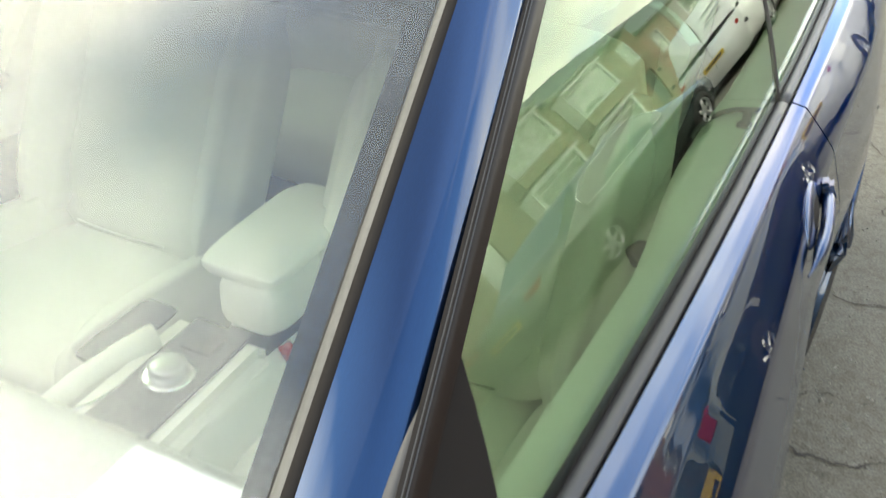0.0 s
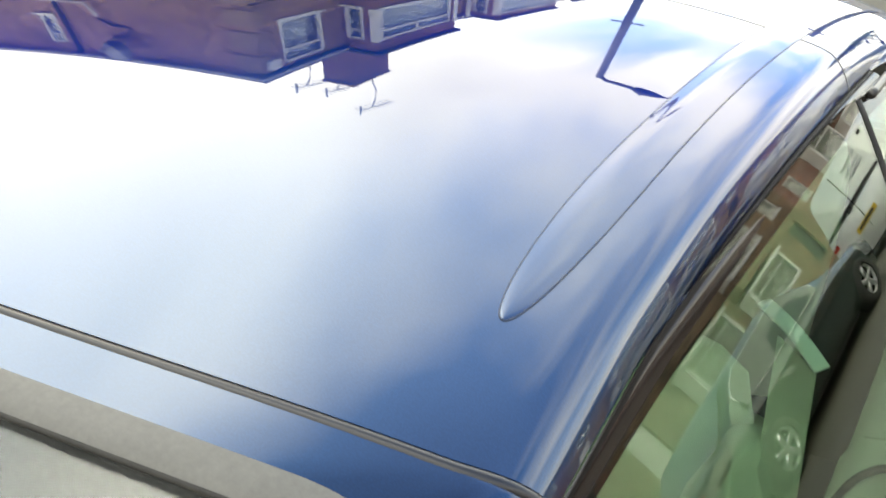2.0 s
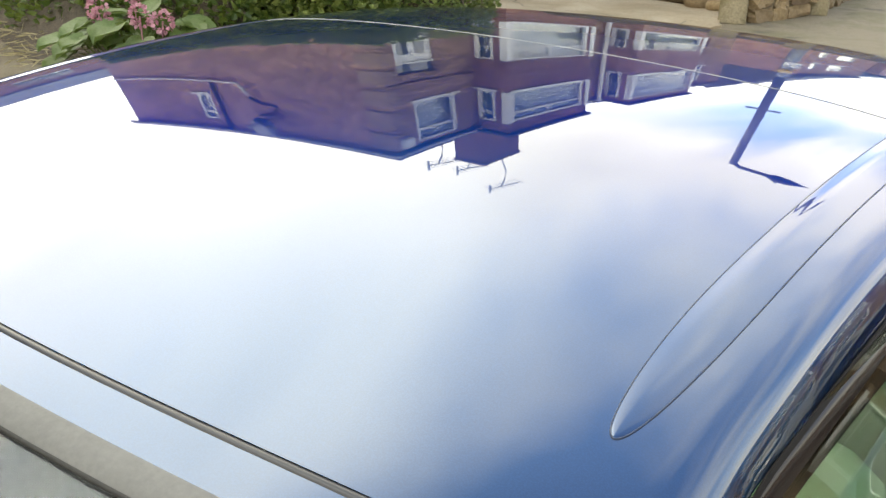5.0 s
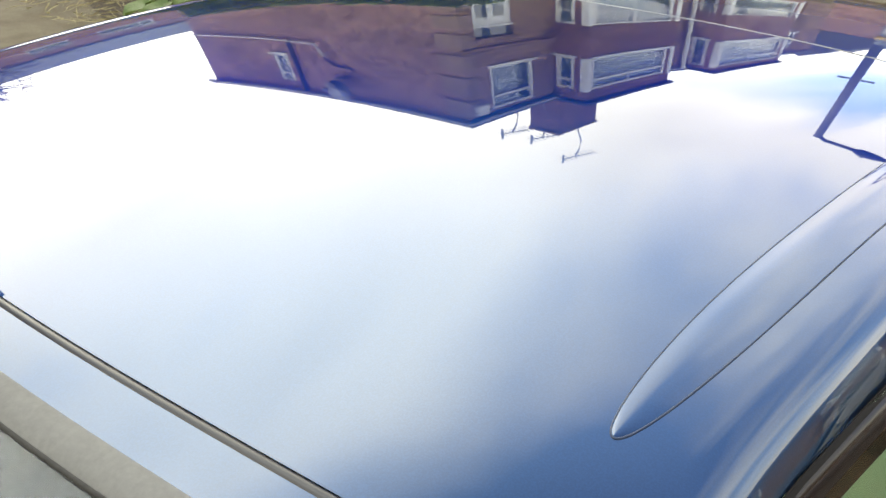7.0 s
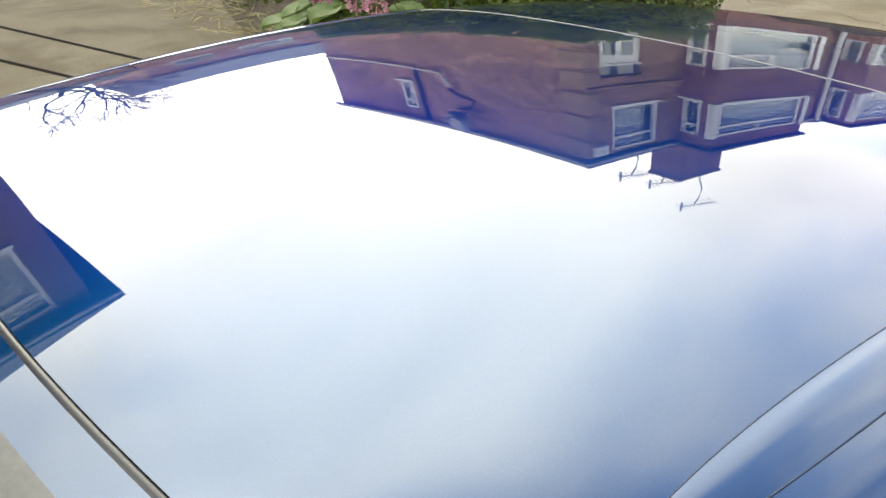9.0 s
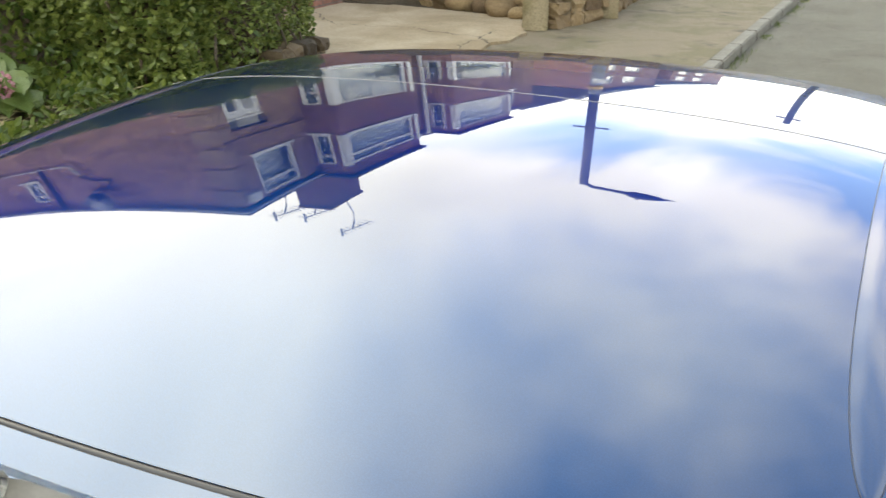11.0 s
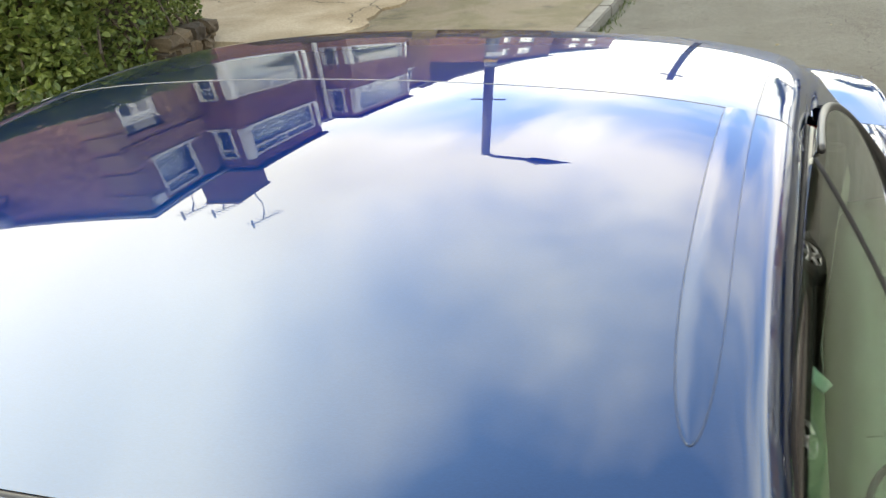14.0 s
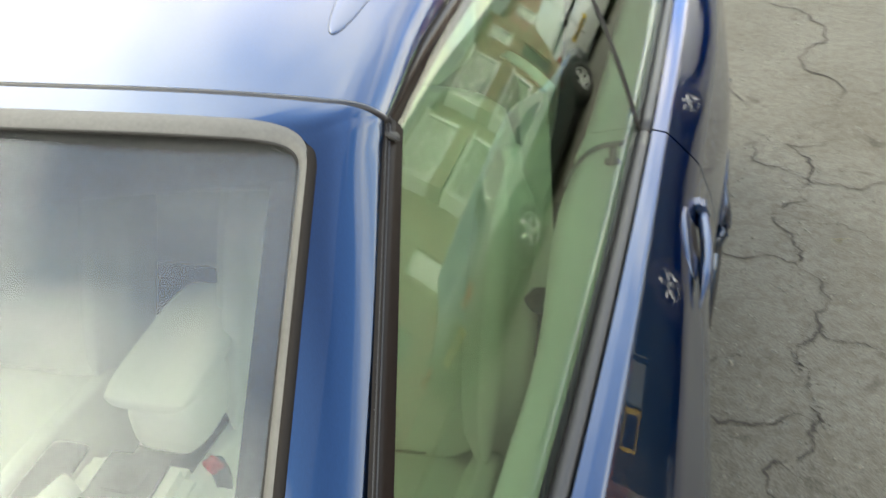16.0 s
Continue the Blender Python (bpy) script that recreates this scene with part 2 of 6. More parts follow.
m_sandstone = stone_mat("sandstone", (0.15, 0.10, 0.055), (0.38, 0.28, 0.155))
# brown mossy edging stone, its colour darkened further for the hedge's shadow
m_rubble = stone_mat("shaded_rubble", (0.045, 0.034, 0.022), (0.19, 0.135, 0.075))
m_post_stone = speckled("post_stone", (0.20, 0.165, 0.105), (0.36, 0.30, 0.20), 45, 3.5, 0.9, 0.5, 0.01, (0.50, 0.50, 0.34))


def brick_wall(name, c1, c2, mortar, w=0.235, h=0.075, squash=1.0):
    """Brickwork on far walls, in metres along the wall and up."""
    k = Mat(name, c1, 0.88)
    t = k.n.new("ShaderNodeTexCoord")
    s3 = k.n.new("ShaderNodeSeparateXYZ")
    k.l.new(t.outputs["Object"], s3.inputs[0])
    add = k.n.new("ShaderNodeMath")
    k.l.new(s3.outputs[0], add.inputs[0])
    k.l.new(s3.outputs[1], add.inputs[1])
    cb = k.n.new("ShaderNodeCombineXYZ")
    k.l.new(add.outputs[0], cb.inputs[0])
    k.l.new(s3.outputs[2], cb.inputs[1])
    br = k.n.new("ShaderNodeTexBrick")
    br.inputs["Scale"].default_value = 1.0
    br.inputs["Brick Width"].default_value, br.inputs["Row Height"].default_value = w, h
    br.inputs["Mortar Size"].default_value = 0.011
    br.inputs["Color1"].default_value, br.inputs["Color2"].default_value, br.inputs["Mortar"].default_value = (*c1, 1), (*c2, 1), (*mortar, 1)
    k.l.new(cb.outputs[0], br.inputs["Vector"])
    stain = k.noise(1.3, 5, 0.65)
    c = k.mix(br.outputs["Color"], k.ramp(stain, (0.3, (0.55, 0.55, 0.58)), (0.65, (1, 1, 1))), 1.0, "MULTIPLY")
    c = k.mix(c, k.ramp(k.noise(7, 4, 0.7), (0.36, (0.62, 0.58, 0.60)), (0.62, (1.08, 1.06, 1.04))), 1.0, "MULTIPLY")
    k.color(c).bump(br.outputs["Fac"], -0.4, 0.01)
    return k.m


m_brick = brick_wall("red_brick", (0.56, 0.28, 0.205), (0.38, 0.185, 0.14), (0.54, 0.46, 0.40))
m_brown_stone = brick_wall("brown_stone", (0.58, 0.39, 0.26), (0.40, 0.265, 0.18), (0.24, 0.175, 0.13), 0.42, 0.16)
m_dark_brick = brick_wall("brown_brick", (0.43, 0.205, 0.15), (0.30, 0.145, 0.11), (0.24, 0.18, 0.15))
m_buff = brick_wall("buff_brick", (0.42, 0.28, 0.16), (0.34, 0.22, 0.13), (0.33, 0.28, 0.22))


m_yellow = Mat("yellow_plate", (0.62, 0.42, 0.05), 0.4).m
m_red = Mat("red_lens", (0.38, 0.025, 0.016), 0.15).m
m_tint = Mat("rear_glass", (0.02, 0.025, 0.025), 0.02, 0.0, Coat_Weight=1.0).m
m_dark_trim = Mat("dark_strip", (0.018, 0.012, 0.010), 0.16, 0.0, Specular_IOR_Level=0.22).m
m_cover = Mat("pillar_cover", (0.011, 0.008, 0.007), 0.30, 0.0, Specular_IOR_Level=0.14).m
m_arch = Mat("arch_rubber", (0.026, 0.024, 0.023), 0.32, 0.0, Specular_IOR_Level=0.4).m
m_belt = Mat("belt_metal", (0.055, 0.053, 0.052), 0.4, 0.3, Specular_IOR_Level=0.3).m
m_dash = speckled("dash_skin", (0.30, 0.31, 0.27), (0.36, 0.37, 0.32), 160, 3, 0.6, 0.15, 0.001, (0.9, 0.9, 0.88))
m_guide = Mat("pale_plastic", (0.80, 0.88, 0.90), 0.15).m
m_belt_web = speckled("webbing", (0.56, 0.58, 0.50), (0.66, 0.68, 0.60), 300, 6, 0.8, 0.2, 0.001)


# ---- building blocks ----
def part(name, bm, material, parent=None, label="", smooth=False, solid=0.0, off=-1.0):
    """Links a bmesh as one mesh object, a part of parent."""
    me = bpy.data.meshes.new(name)
    bm.normal_update()
    if smooth:
        for f_ in bm.faces:
            f_.smooth = True
        for e_ in bm.edges:
            if e_.is_boundary:
                e_.smooth = False
    bm.to_mesh(me)
    bm.free()
    for mt in material if isinstance(material, (list, tuple)) else (material,):
        me.materials.append(mt)
    ob = new(name, me)
    if parent is not None:
        ob.parent = parent
        ob.matrix_parent_inverse = Matrix.Translation(-parent.location) if parent.parent is None else Matrix.Identity(4)
    if solid:
        md = ob.modifiers.new("thickness", "SOLIDIFY")
        md.thickness, md.offset = solid, off
    if label:
        ob["label"] = label
    return ob


def thing(name, label, category, at=(0, 0, 0), group="", kind=""):
    ob = new(name)
    ob.location = at
    ob.empty_display_size = 0.1
    return tagged(ob, label, category, group, kind)


def box(bm, lo, hi, bevel=0.0, m=None):
    r = bmesh.ops.create_cube(bm, size=1.0)
    c = [(a + b) / 2 for a, b in zip(lo, hi)]
    d = [abs(b - a) for a, b in zip(lo, hi)]
    mm = Matrix.Translation(c) @ Matrix.Diagonal((*d, 1))
    if m is not None:
        mm = m @ mm
    bmesh.ops.transform(bm, matrix=mm, verts=r["verts"])
    if bevel:
        bmesh.ops.bevel(bm, geom=list({e for v in r["verts"] for e in v.link_edges}), offset=bevel, segments=2, affect="EDGES")
    return bm


def boxes(*specs, bevel=0.0):
    bm = bmesh.new()
    for lo, hi in specs:
        box(bm, lo, hi, bevel)
    return bm


def sheet(fn, us, vs, bm=None):
    """A grid of quads through fn(u, v)."""
    bm = bm or bmesh.new()
    rows = [[bm.verts.new(fn(u, v)) for v in vs] for u in us]
    for a, b in zip(rows, rows[1:]):
        for i in range(len(vs) - 1):
            bm.faces.new((a[i], b[i], b[i + 1], a[i + 1]))
    return bm


def lin(a, b, n):
    return [a + (b - a) * i / (n - 1) for i in range(n)]


def sweep(points, radius, sides=8, bm=None, flat=1.0, up=(0, 0, 1), taper=None, closed=False):
    """A bar along points; flat squeezes it along up."""
    bm = bm or bmesh.new()
    pts = [Vector(p) for p in points]
    rings = []
    for i, p in enumerate(pts):
        a, b = pts[max(i - 1, 0)], pts[min(i + 1, len(pts) - 1)]
        d = (b - a).normalized()
        s_ = d.cross(Vector(up))
        s_ = s_.normalized() if s_.length > 1e-6 else d.orthogonal().normalized()
        u_ = s_.cross(d).normalized()
        r = radius * (taper(i / (len(pts) - 1)) if taper else 1)
        rings.append([bm.verts.new(p + s_ * r * math.cos(t) + u_ * r * flat * math.sin(t)) for t in (2 * math.pi * k / sides for k in range(sides))])
    for a, b in zip(rings, rings[1:]):
        for k in range(sides):
            bm.faces.new((a[k], a[(k + 1) % sides], b[(k + 1) % sides], b[k]))
    bm.faces.new(rings[0][::-1])
    bm.faces.new(rings[-1])
    return bm


def lathe(profile, axis_at, axis="x", n=32, bm=None, caps=True):
    """Turns (along, radius) pairs about an axis."""
    bm = bm or bmesh.new()
    rings = []
    for s_, r in profile:
        ring = []
        for k in range(n):
            t = 2 * math.pi * k / n
            v = {"x": (s_, r * math.cos(t), r * math.sin(t)), "y": (r * math.cos(t), s_, r * math.sin(t)), "z": (r * math.cos(t), r * math.sin(t), s_)}[axis]
            ring.append(bm.verts.new(Vector(v) + Vector(axis_at)))
        rings.append(ring)
    for a, b in zip(rings, rings[1:]):
        for k in range(n):
            bm.faces.new((a[k], a[(k + 1) % n], b[(k + 1) % n], b[k]))
    if caps:
        bm.faces.new(rings[0][::-1])
        bm.faces.new(rings[-1])
    return bm


def prism(poly, z0, z1, bm=None, uneven=0.0):
    """An upright slab over a plan polygon."""
    bm = bm or bmesh.new()
    lo = [bm.verts.new((x, y, z0)) for x, y in poly]
    hi = [bm.verts.new((x, y, z1)) for x, y in poly]
    bm.faces.new(hi)
    bm.faces.new(lo[::-1])
    for i in range(len(poly)):
        j = (i + 1) % len(poly)
        bm.faces.new((lo[i], lo[j], hi[j], hi[i]))
    bmesh.ops.recalc_face_normals(bm, faces=bm.faces)
    return bm


def pad(w, d, h, at, tilt=0.0, round_=0.05, puff=0.015):
    """A stuffed block of leather: width, depth, height about at, leaning back by tilt degrees."""
    bm_ = bmesh.new()
    n_ = 9
    box(bm_, (-w / 2, -d / 2, -h / 2), (w / 2, d / 2, h / 2))
    bmesh.ops.subdivide_edges(bm_, edges=bm_.edges, cuts=n_, use_grid_fill=True)
    for v_ in bm_.verts:
        q_ = [min(abs(c) / (s_ / 2), 1) for c, s_ in zip(v_.co, (w, d, h))]
        for k, s_ in enumerate((w, d, h)):
            others = [q_[j] for j in range(3) if j != k]
            v_.co[k] *= 1 - round_ / s_ * 2 * (others[0] ** 6 + others[1] ** 6) * 0.5 + puff / s_ * (1 - others[0] ** 2) * (1 - others[1] ** 2)
    bmesh.ops.transform(bm_, matrix=Matrix.Translation(at) @ pose(0, 0, 0, -tilt, 0, 0), verts=bm_.verts)
    return bm_


# ---- ground, road, pavement ----
def kerb_x(y):
    """The road edge of the kerb, which runs a little askew to the parked car."""
    return -1.0 + 0.04 * y


tagged(part("road", sheet(lambda u, v: (u, v, 0.0), lin(-900, 900, 7), lin(-900, 900, 7)), m_road), "worn grey asphalt road with fine cracks and pale grit", "road", kind="structure")

ys_p = lin(-14, 70, 43)
pave = part("pavement", sheet(lambda y, w: (kerb_x(y) - 0.13 + (-2.95 - kerb_x(y) + 0.13) * w, y, 0.1 + 0.004 * math.sin(3 * y + 5 * w)), ys_p, lin(0, 1, 5)), m_pave)
tagged(pave, "patched mossy tarmac pavement beside the road", "pavement", kind="structure")
bm = bmesh.new()
box(bm, (-0.065, -0.452, -0.05), (0.065, 0.452, 0.104), 0.012)
kerb_mesh = bpy.data.meshes.new("kerb_stone")
bm.to_mesh(kerb_mesh)
bm.free()
kerb_mesh.materials.append(m_kerb)
for i in range(40):
    y = -8 + 0.915 * i
    k = new("kerb_stone", kerb_mesh)
    k.parent = pave
    k.matrix_basis = pose(kerb_x(y) - 0.065 + 0.004 * math.sin(i * 7.1), y, 0.004 * math.sin(i * 3.3), 0, 0, -2.3 + 0.5 * math.sin(i * 5.7))

# house plots behind the pavement: one sheet of rough ground, rising towards the houses
def plot_z(x, y):
    a = min(max((-4.6 - x) / 1.5, 0), 1)
    b = min(max((y - 4.0) / 1.2, 0), 1) * min(max((7.0 - y) / 0.3, 0), 1) + min(max((y - 9.9) / 0.4, 0), 1)
    return 0.07 + 1.3 * a * a * (3 - 2 * a) * min(b, 1) + 0.02 * noise.noise((x * 1.3, y * 1.3, 0))


tagged(part("garden_ground", sheet(lambda y, x: (x, y, plot_z(x, y)), lin(-14, 40, 110), lin(-2.95, -13, 40)), m_soil, smooth=True), "bare brown garden soil with dry litter behind the pavement", "ground", kind="structure")

m_joint_tar = Mat("joint_tar", (0.012, 0.011, 0.010), 1.0, 0.0, Specular_IOR_Level=0.05).m
# tarmac yard beside the end house, with two dark joints
m_yard = speckled("yard_tarmac", (0.085, 0.066, 0.040), (0.235, 0.195, 0.130), 70, 1.6, 0.95, 0.5, 0.010, (0.52, 0.46, 0.34))
tagged(part("yard", prism([(-2.9, -8), (-2.9, 2.9), (-4.6, 3.1), (-6.4, 3.3), (-8.2, 3.9), (-24, 5.2), (-24, -8)], 0.02, 0.115), m_yard), "grey-brown tarmac yard beside the end house", "pavement", kind="structure")
for j, (a, b) in enumerate((((-12.5, 0.6), (-5.2, 2.45)), ((-12.5, -0.4), (-4.6, 2.0)))):
    d = (Vector(b) - Vector(a)).normalized()
    q_ = Vector((-d.y, d.x)) * 0.022
    tagged(part("ground_joint", prism([tuple(Vector(a) - q_), tuple(Vector(b) - q_), tuple(Vector(b) + q_), tuple(Vector(a) + q_)], 0.06, 0.119), m_joint_tar), "dark bitumen joint across the yard tarmac", "joint", kind="structure")

# concrete drive between hedge and gate posts, with a ragged edge
rag = [(-2.80 - 0.06 * math.sin(5.1 * y) - 0.04 * math.sin(13 * y), y) for y in lin(6.35, 9.25, 18)]
tagged(part("drive", prism(rag + [(-3.2, 9.55), (-6.0, 10.1), (-6.2, 6.75), (-4.2, 6.5)], 0.04, 0.128), m_drive), "pinkish beige concrete drive slab with cracks and worn edge", "drive", kind="structure")


# ---- houses ----
def wall_slab(bm, axis, at, thick, u0, u1, z0, z1, holes=()):
    """A wall in the plane axis = at, thick metres back from it, with holes (u0, u1, z0, z1) right through."""
    us = sorted({u0, u1, *[h[0] for h in holes], *[h[1] for h in holes]})
    zs = sorted({z0, z1, *[h[2] for h in holes], *[h[3] for h in holes]})
    for a, b in zip(us, us[1:]):
        for c, d in zip(zs, zs[1:]):
            if any(h[0] <= (a + b) / 2 <= h[1] and h[2] <= (c + d) / 2 <= h[3] for h in holes):
                continue
            lo, hi = ((min(at, at + thick), a, c), (max(at, at + thick), b, d)) if axis == "x" else ((a, min(at, at + thick), c), (b, max(at, at + thick), d))
            box(bm, lo, hi)
    bmesh.ops.remove_doubles(bm, verts=bm.verts, dist=0.0005)
    return bm


def window(parent, axis, at, out, u0, u1, z0, z1, mullions=(0.5,), transom=0.28, curtain=True):
    """A white window set in a wall: axis and at give the wall's face, out = +1 or -1 its outward side."""
    def b3(a0, a1, c0, c1, d0, d1):
        d0, d1 = sorted((at + out * d0, at + out * d1))
        return ((d0, a0, c0), (d1, a1, c1)) if axis == "x" else ((a0, d0, c0), (a1, d1, c1))
    w = part("window", boxes(b3(u0 - 0.04, u1 + 0.04, z0 - 0.06, z0, -0.1, 0.05)), m_upvc, parent, "white window with narrow top lights")
    f_ = 0.07
    part("frame", boxes(b3(u0, u0 + f_, z0, z1, -0.09, -0.02), b3(u1 - f_, u1, z0, z1, -0.09, -0.02), b3(u0 + f_, u1 - f_, z0, z0 + f_, -0.09, -0.02), b3(u0 + f_, u1 - f_, z1 - f_, z1, -0.09, -0.02)), m_upvc, w)
    zt = z1 - (z1 - z0) * transom if transom else z1 - f_
    if transom:
        part("transom", boxes(b3(u0 + f_, u1 - f_, zt - 0.03, zt + 0.03, -0.085, -0.025)), m_upvc, w)
        for q_ in mullions:
            um = u0 + (u1 - u0) * q_
            part("mullion", boxes(b3(um - 0.035, um + 0.035, zt + 0.03, z1 - f_, -0.085, -0.025)), m_upvc, w)
    part("pane", boxes(b3(u0 + f_, u1 - f_, z0 + f_, z1 - f_, -0.065, -0.055)), m_pane if not curtain else m_house_glass, w)
    if curtain:
        bm_ = bmesh.new()
        n_ = max(8, int((u1 - u0) / 0.05))
        def cur(u, z):
            d = at + out * (-0.16 + 0.007 * math.sin((u - u0) * 42))
            return (d, u, z) if axis == "x" else (u, d, z)
        part("net_curtain", sheet(cur, lin(u0 + 0.03, u1 - 0.03, n_), [z0, z1], bm_), m_curtain, w, solid=0.004)
    return w


m_house_glass = Mat("house_glass", (0.92, 0.95, 0.95), 0.0, 0.0, Transmission_Weight=1.0, IOR=1.5).m


def house_base(h, x_front, x_back, y0, y1, z_eave, z_ridge, hip0, hip1, m_front, m_side, holes_front, holes_side, out=1, base=0.0, over=0.32):
    """Walls, slate roof, gutters and fascia of one house whose front faces +x (out=1) or -x."""
    th = 0.28
    part("front_wall", wall_slab(bmesh.new(), "x", x_front, -out * th, y0, y1, base, z_eave, holes_front), m_front, h)
    xa, xb = sorted((x_front - out * (th + 0.002), x_back))
    part("side_wall", wall_slab(bmesh.new(), "y", y0, th, xa, xb, base, z_eave, holes_side), m_side, h)
    part("side_wall", wall_slab(bmesh.new(), "y", y1, -th, xa, xb, base, z_eave), m_side, h)
    part("back_wall", wall_slab(bmesh.new(), "x", x_back, out * th, y0 + th, y1 - th, base, z_eave), m_side, h)
    xm = (x_front + x_back) / 2
    bm_ = bmesh.new()
    ov = over
    e = [(x_front + out * ov, y0 - ov * hip0), (x_front + out * ov, y1 + ov * hip1), (x_back - out * ov, y1 + ov * hip1), (x_back - out * ov, y0 - ov * hip0)]
    run = abs(x_front - x_back) / 2
    lo = [bm_.verts.new((a, b, z_eave + 0.02)) for a, b in e]
    r0 = bm_.verts.new((xm, y0 + run * hip0, z_ridge))
    r1 = bm_.verts.new((xm, y1 - run * hip1, z_ridge))
    for fv in ((lo[0], lo[1], r1, r0), (lo[1], lo[2], r1), (lo[2], lo[3], r0, r1), (lo[3], lo[0], r0)):
        bm_.faces.new(fv)
    bmesh.ops.recalc_face_normals(bm_, faces=bm_.faces)
    part("roof", bm_, m_slate, h, solid=0.05, off=1.0)
    gx = x_front + out * (ov + 0.02)
    part("gutter", sweep([(gx, y0 - ov * hip0, z_eave - 0.03), (gx, y1 + ov * hip1, z_eave - 0.03)], 0.034), m_gutter, h)
    if hip0:
        part("gutter", sweep([(gx, y0 - ov - 0.04, z_eave - 0.03), (x_back - out * ov, y0 - ov - 0.04, z_eave - 0.03)], 0.034), m_gutter, h)
    fx = sorted((x_front + out * (ov - 0.03), x_front + out * ov))
    part("fascia", boxes(((fx[0], y0 - ov * hip0, z_eave - 0.09), (fx[1], y1 + ov * hip1, z_eave + 0.02))), m_dark_wood, h)
    sx = sorted((x_front + out * 0.002, x_front + out * (ov - 0.035)))
    part("soffit", boxes(((sx[0], y0 - ov * hip0, z_eave - 0.03), (sx[1], y1 + ov * hip1, z_eave))), m_dark_wood, h)


m_gutter = Mat("pale_gutter", (0.55, 0.56, 0.58), 0.5).m
m_dark_wood = speckled("dark_fascia", (0.03, 0.03, 0.035), (0.06, 0.06, 0.065), 30, 3, 0.6, 0.2, 0.004)


def bay(h, x_front, x_face, y0, y1, base, z_top, lows, ups, m_wall, diamond=True, out=1):
    """A square two-storey bay with wide windows, side lights and a brick panel between the storeys."""
    th = 0.2
    y_in0, y_in1 = y0 + th, y1 - th
    holes = [(y0 + 0.14, y1 - 0.14, *lows), (y0 + 0.14, y1 - 0.14, *ups)]
    part("bay_front", wall_slab(bmesh.new(), "x", x_face, -out * th, y0, y1, base, z_top, holes), m_wall, h)
    xa, xb = sorted((x_front + out * 0.002, x_face - out * th))
    sh = [(xa + 0.04, xb - 0.02, *lows), (xa + 0.04, xb - 0.02, *ups)]
    part("bay_side", wall_slab(bmesh.new(), "y", y0, th, xa, xb, base, z_top, sh), m_wall, h)
    part("bay_side", wall_slab(bmesh.new(), "y", y1, -th, xa, xb, base, z_top, sh), m_wall, h)
    for z0, z1 in (lows, ups):
        window(h, "x", x_face, out, y0 + 0.14, y1 - 0.14, z0, z1, (0.5,))
        window(h, "y", y0, -1, xa + 0.04, xb - 0.02, z0, z1, (), 0.28)
        window(h, "y", y1, 1, xa + 0.04, xb - 0.02, z0, z1, (), 0.28)
        for yc in (y0, y1):
            part("corner_post", boxes(((x_face - 0.1, yc - 0.02 if yc == y0 else yc - 0.1, z0), (x_face + 0.02, yc + 0.1 if yc == y0 else yc + 0.02, z1))), m_upvc, h)
    part("bay_cap", boxes(((min(x_front, x_face) + 0.002, y0 - 0.08, z_top), (max(x_front, x_face) + 0.08, y1 + 0.08, z_top + 0.07))), m_dark_wood, h)
    if diamond:
        yc, zc = (y0 + y1) / 2, (lows[1] + ups[0]) / 2
        bm_ = bmesh.new()
        for i in range(-3, 4):
            for j in range(-3, 4):
                if abs(i) + abs(j) in (2, 3):
                    box(bm_, (x_face - 0.05, yc + i * 0.12 - 0.055, zc + j * 0.09 - 0.04), (x_face + 0.012, yc + i * 0.12 + 0.055, zc + j * 0.09 + 0.04))
        part("brick_diamond", bm_, m_dark_brick, h, "darker brick diamond in the bay panel")


def downpipe(h, x, y, z0, z1, mat):
    part("downpipe", sweep([(x, y, z0), (x, y, z1)], 0.05), mat, h)


# end house: stone front, brick side
m_dish = Mat("dish_grey", (0.30, 0.31, 0.33), 0.45).m
XF, XB = -6.3, -12.8
end_house = thing("house", "end terrace house with brown stone front and red brick side", "house", (-9.5, 10.2, 0), "terrace beside the street")
house_base(end_house, XF, XB, 7.24, 13.08, 6.44, 8.4, 1, 0, m_brown_stone, m_brick, [(7.5, 8.32, 2.0, 4.3), (7.72, 8.68, 5.15, 6.3), (9.2, 11.5, 2.1, 4.0), (9.2, 11.5, 5.1, 6.15)], [(-10.62, -10.22, 5.2, 6.15)], over=0.07)
window(end_house, "x", XF, 1, 7.72, 8.68, 5.15, 6.3, ())
window(end_house, "y", 7.24, -1, -10.62, -10.22, 5.2, 6.15, ())
bay(end_house, XF, -5.7, 9.15, 11.55, 0.0, 6.42, (2.15, 4.02), (5.12, 6.12), m_dark_brick)
door = part("door", boxes(((-6.42, 7.5, 2.0), (-6.36, 8.32, 3.92))), m_upvc, end_house, "white front door with small glazed panels")
for u in (7.64, 7.98):
    part("pane", boxes(((-6.365, u, 3.2), (-6.35, u + 0.2, 3.66))), m_pane, door)
part("transom_light", boxes(((-6.42, 7.5, 3.98), (-6.38, 8.32, 4.3))), m_pane, end_house)
part("door_head", boxes(((-6.43, 7.5, 3.92), (-6.33, 8.32, 3.98))), m_upvc, end_house)
m_quoin = speckled("grey_stone", (0.30, 0.215, 0.16), (0.44, 0.32, 0.24), 30, 3, 0.9, 0.3, 0.01)
for z in (2.3, 2.9, 3.5, 4.1, 4.7, 5.3, 5.9):
    part("quoin", boxes(((-6.75, 7.215, z), (-6.275, 7.45, z + 0.44)), bevel=0.01), m_quoin, end_house, "weathered grey corner stone")
part("string_course", boxes(((-6.3, 7.2, 4.55), (-6.24, 9.14, 4.68))), m_brown_stone, end_house)
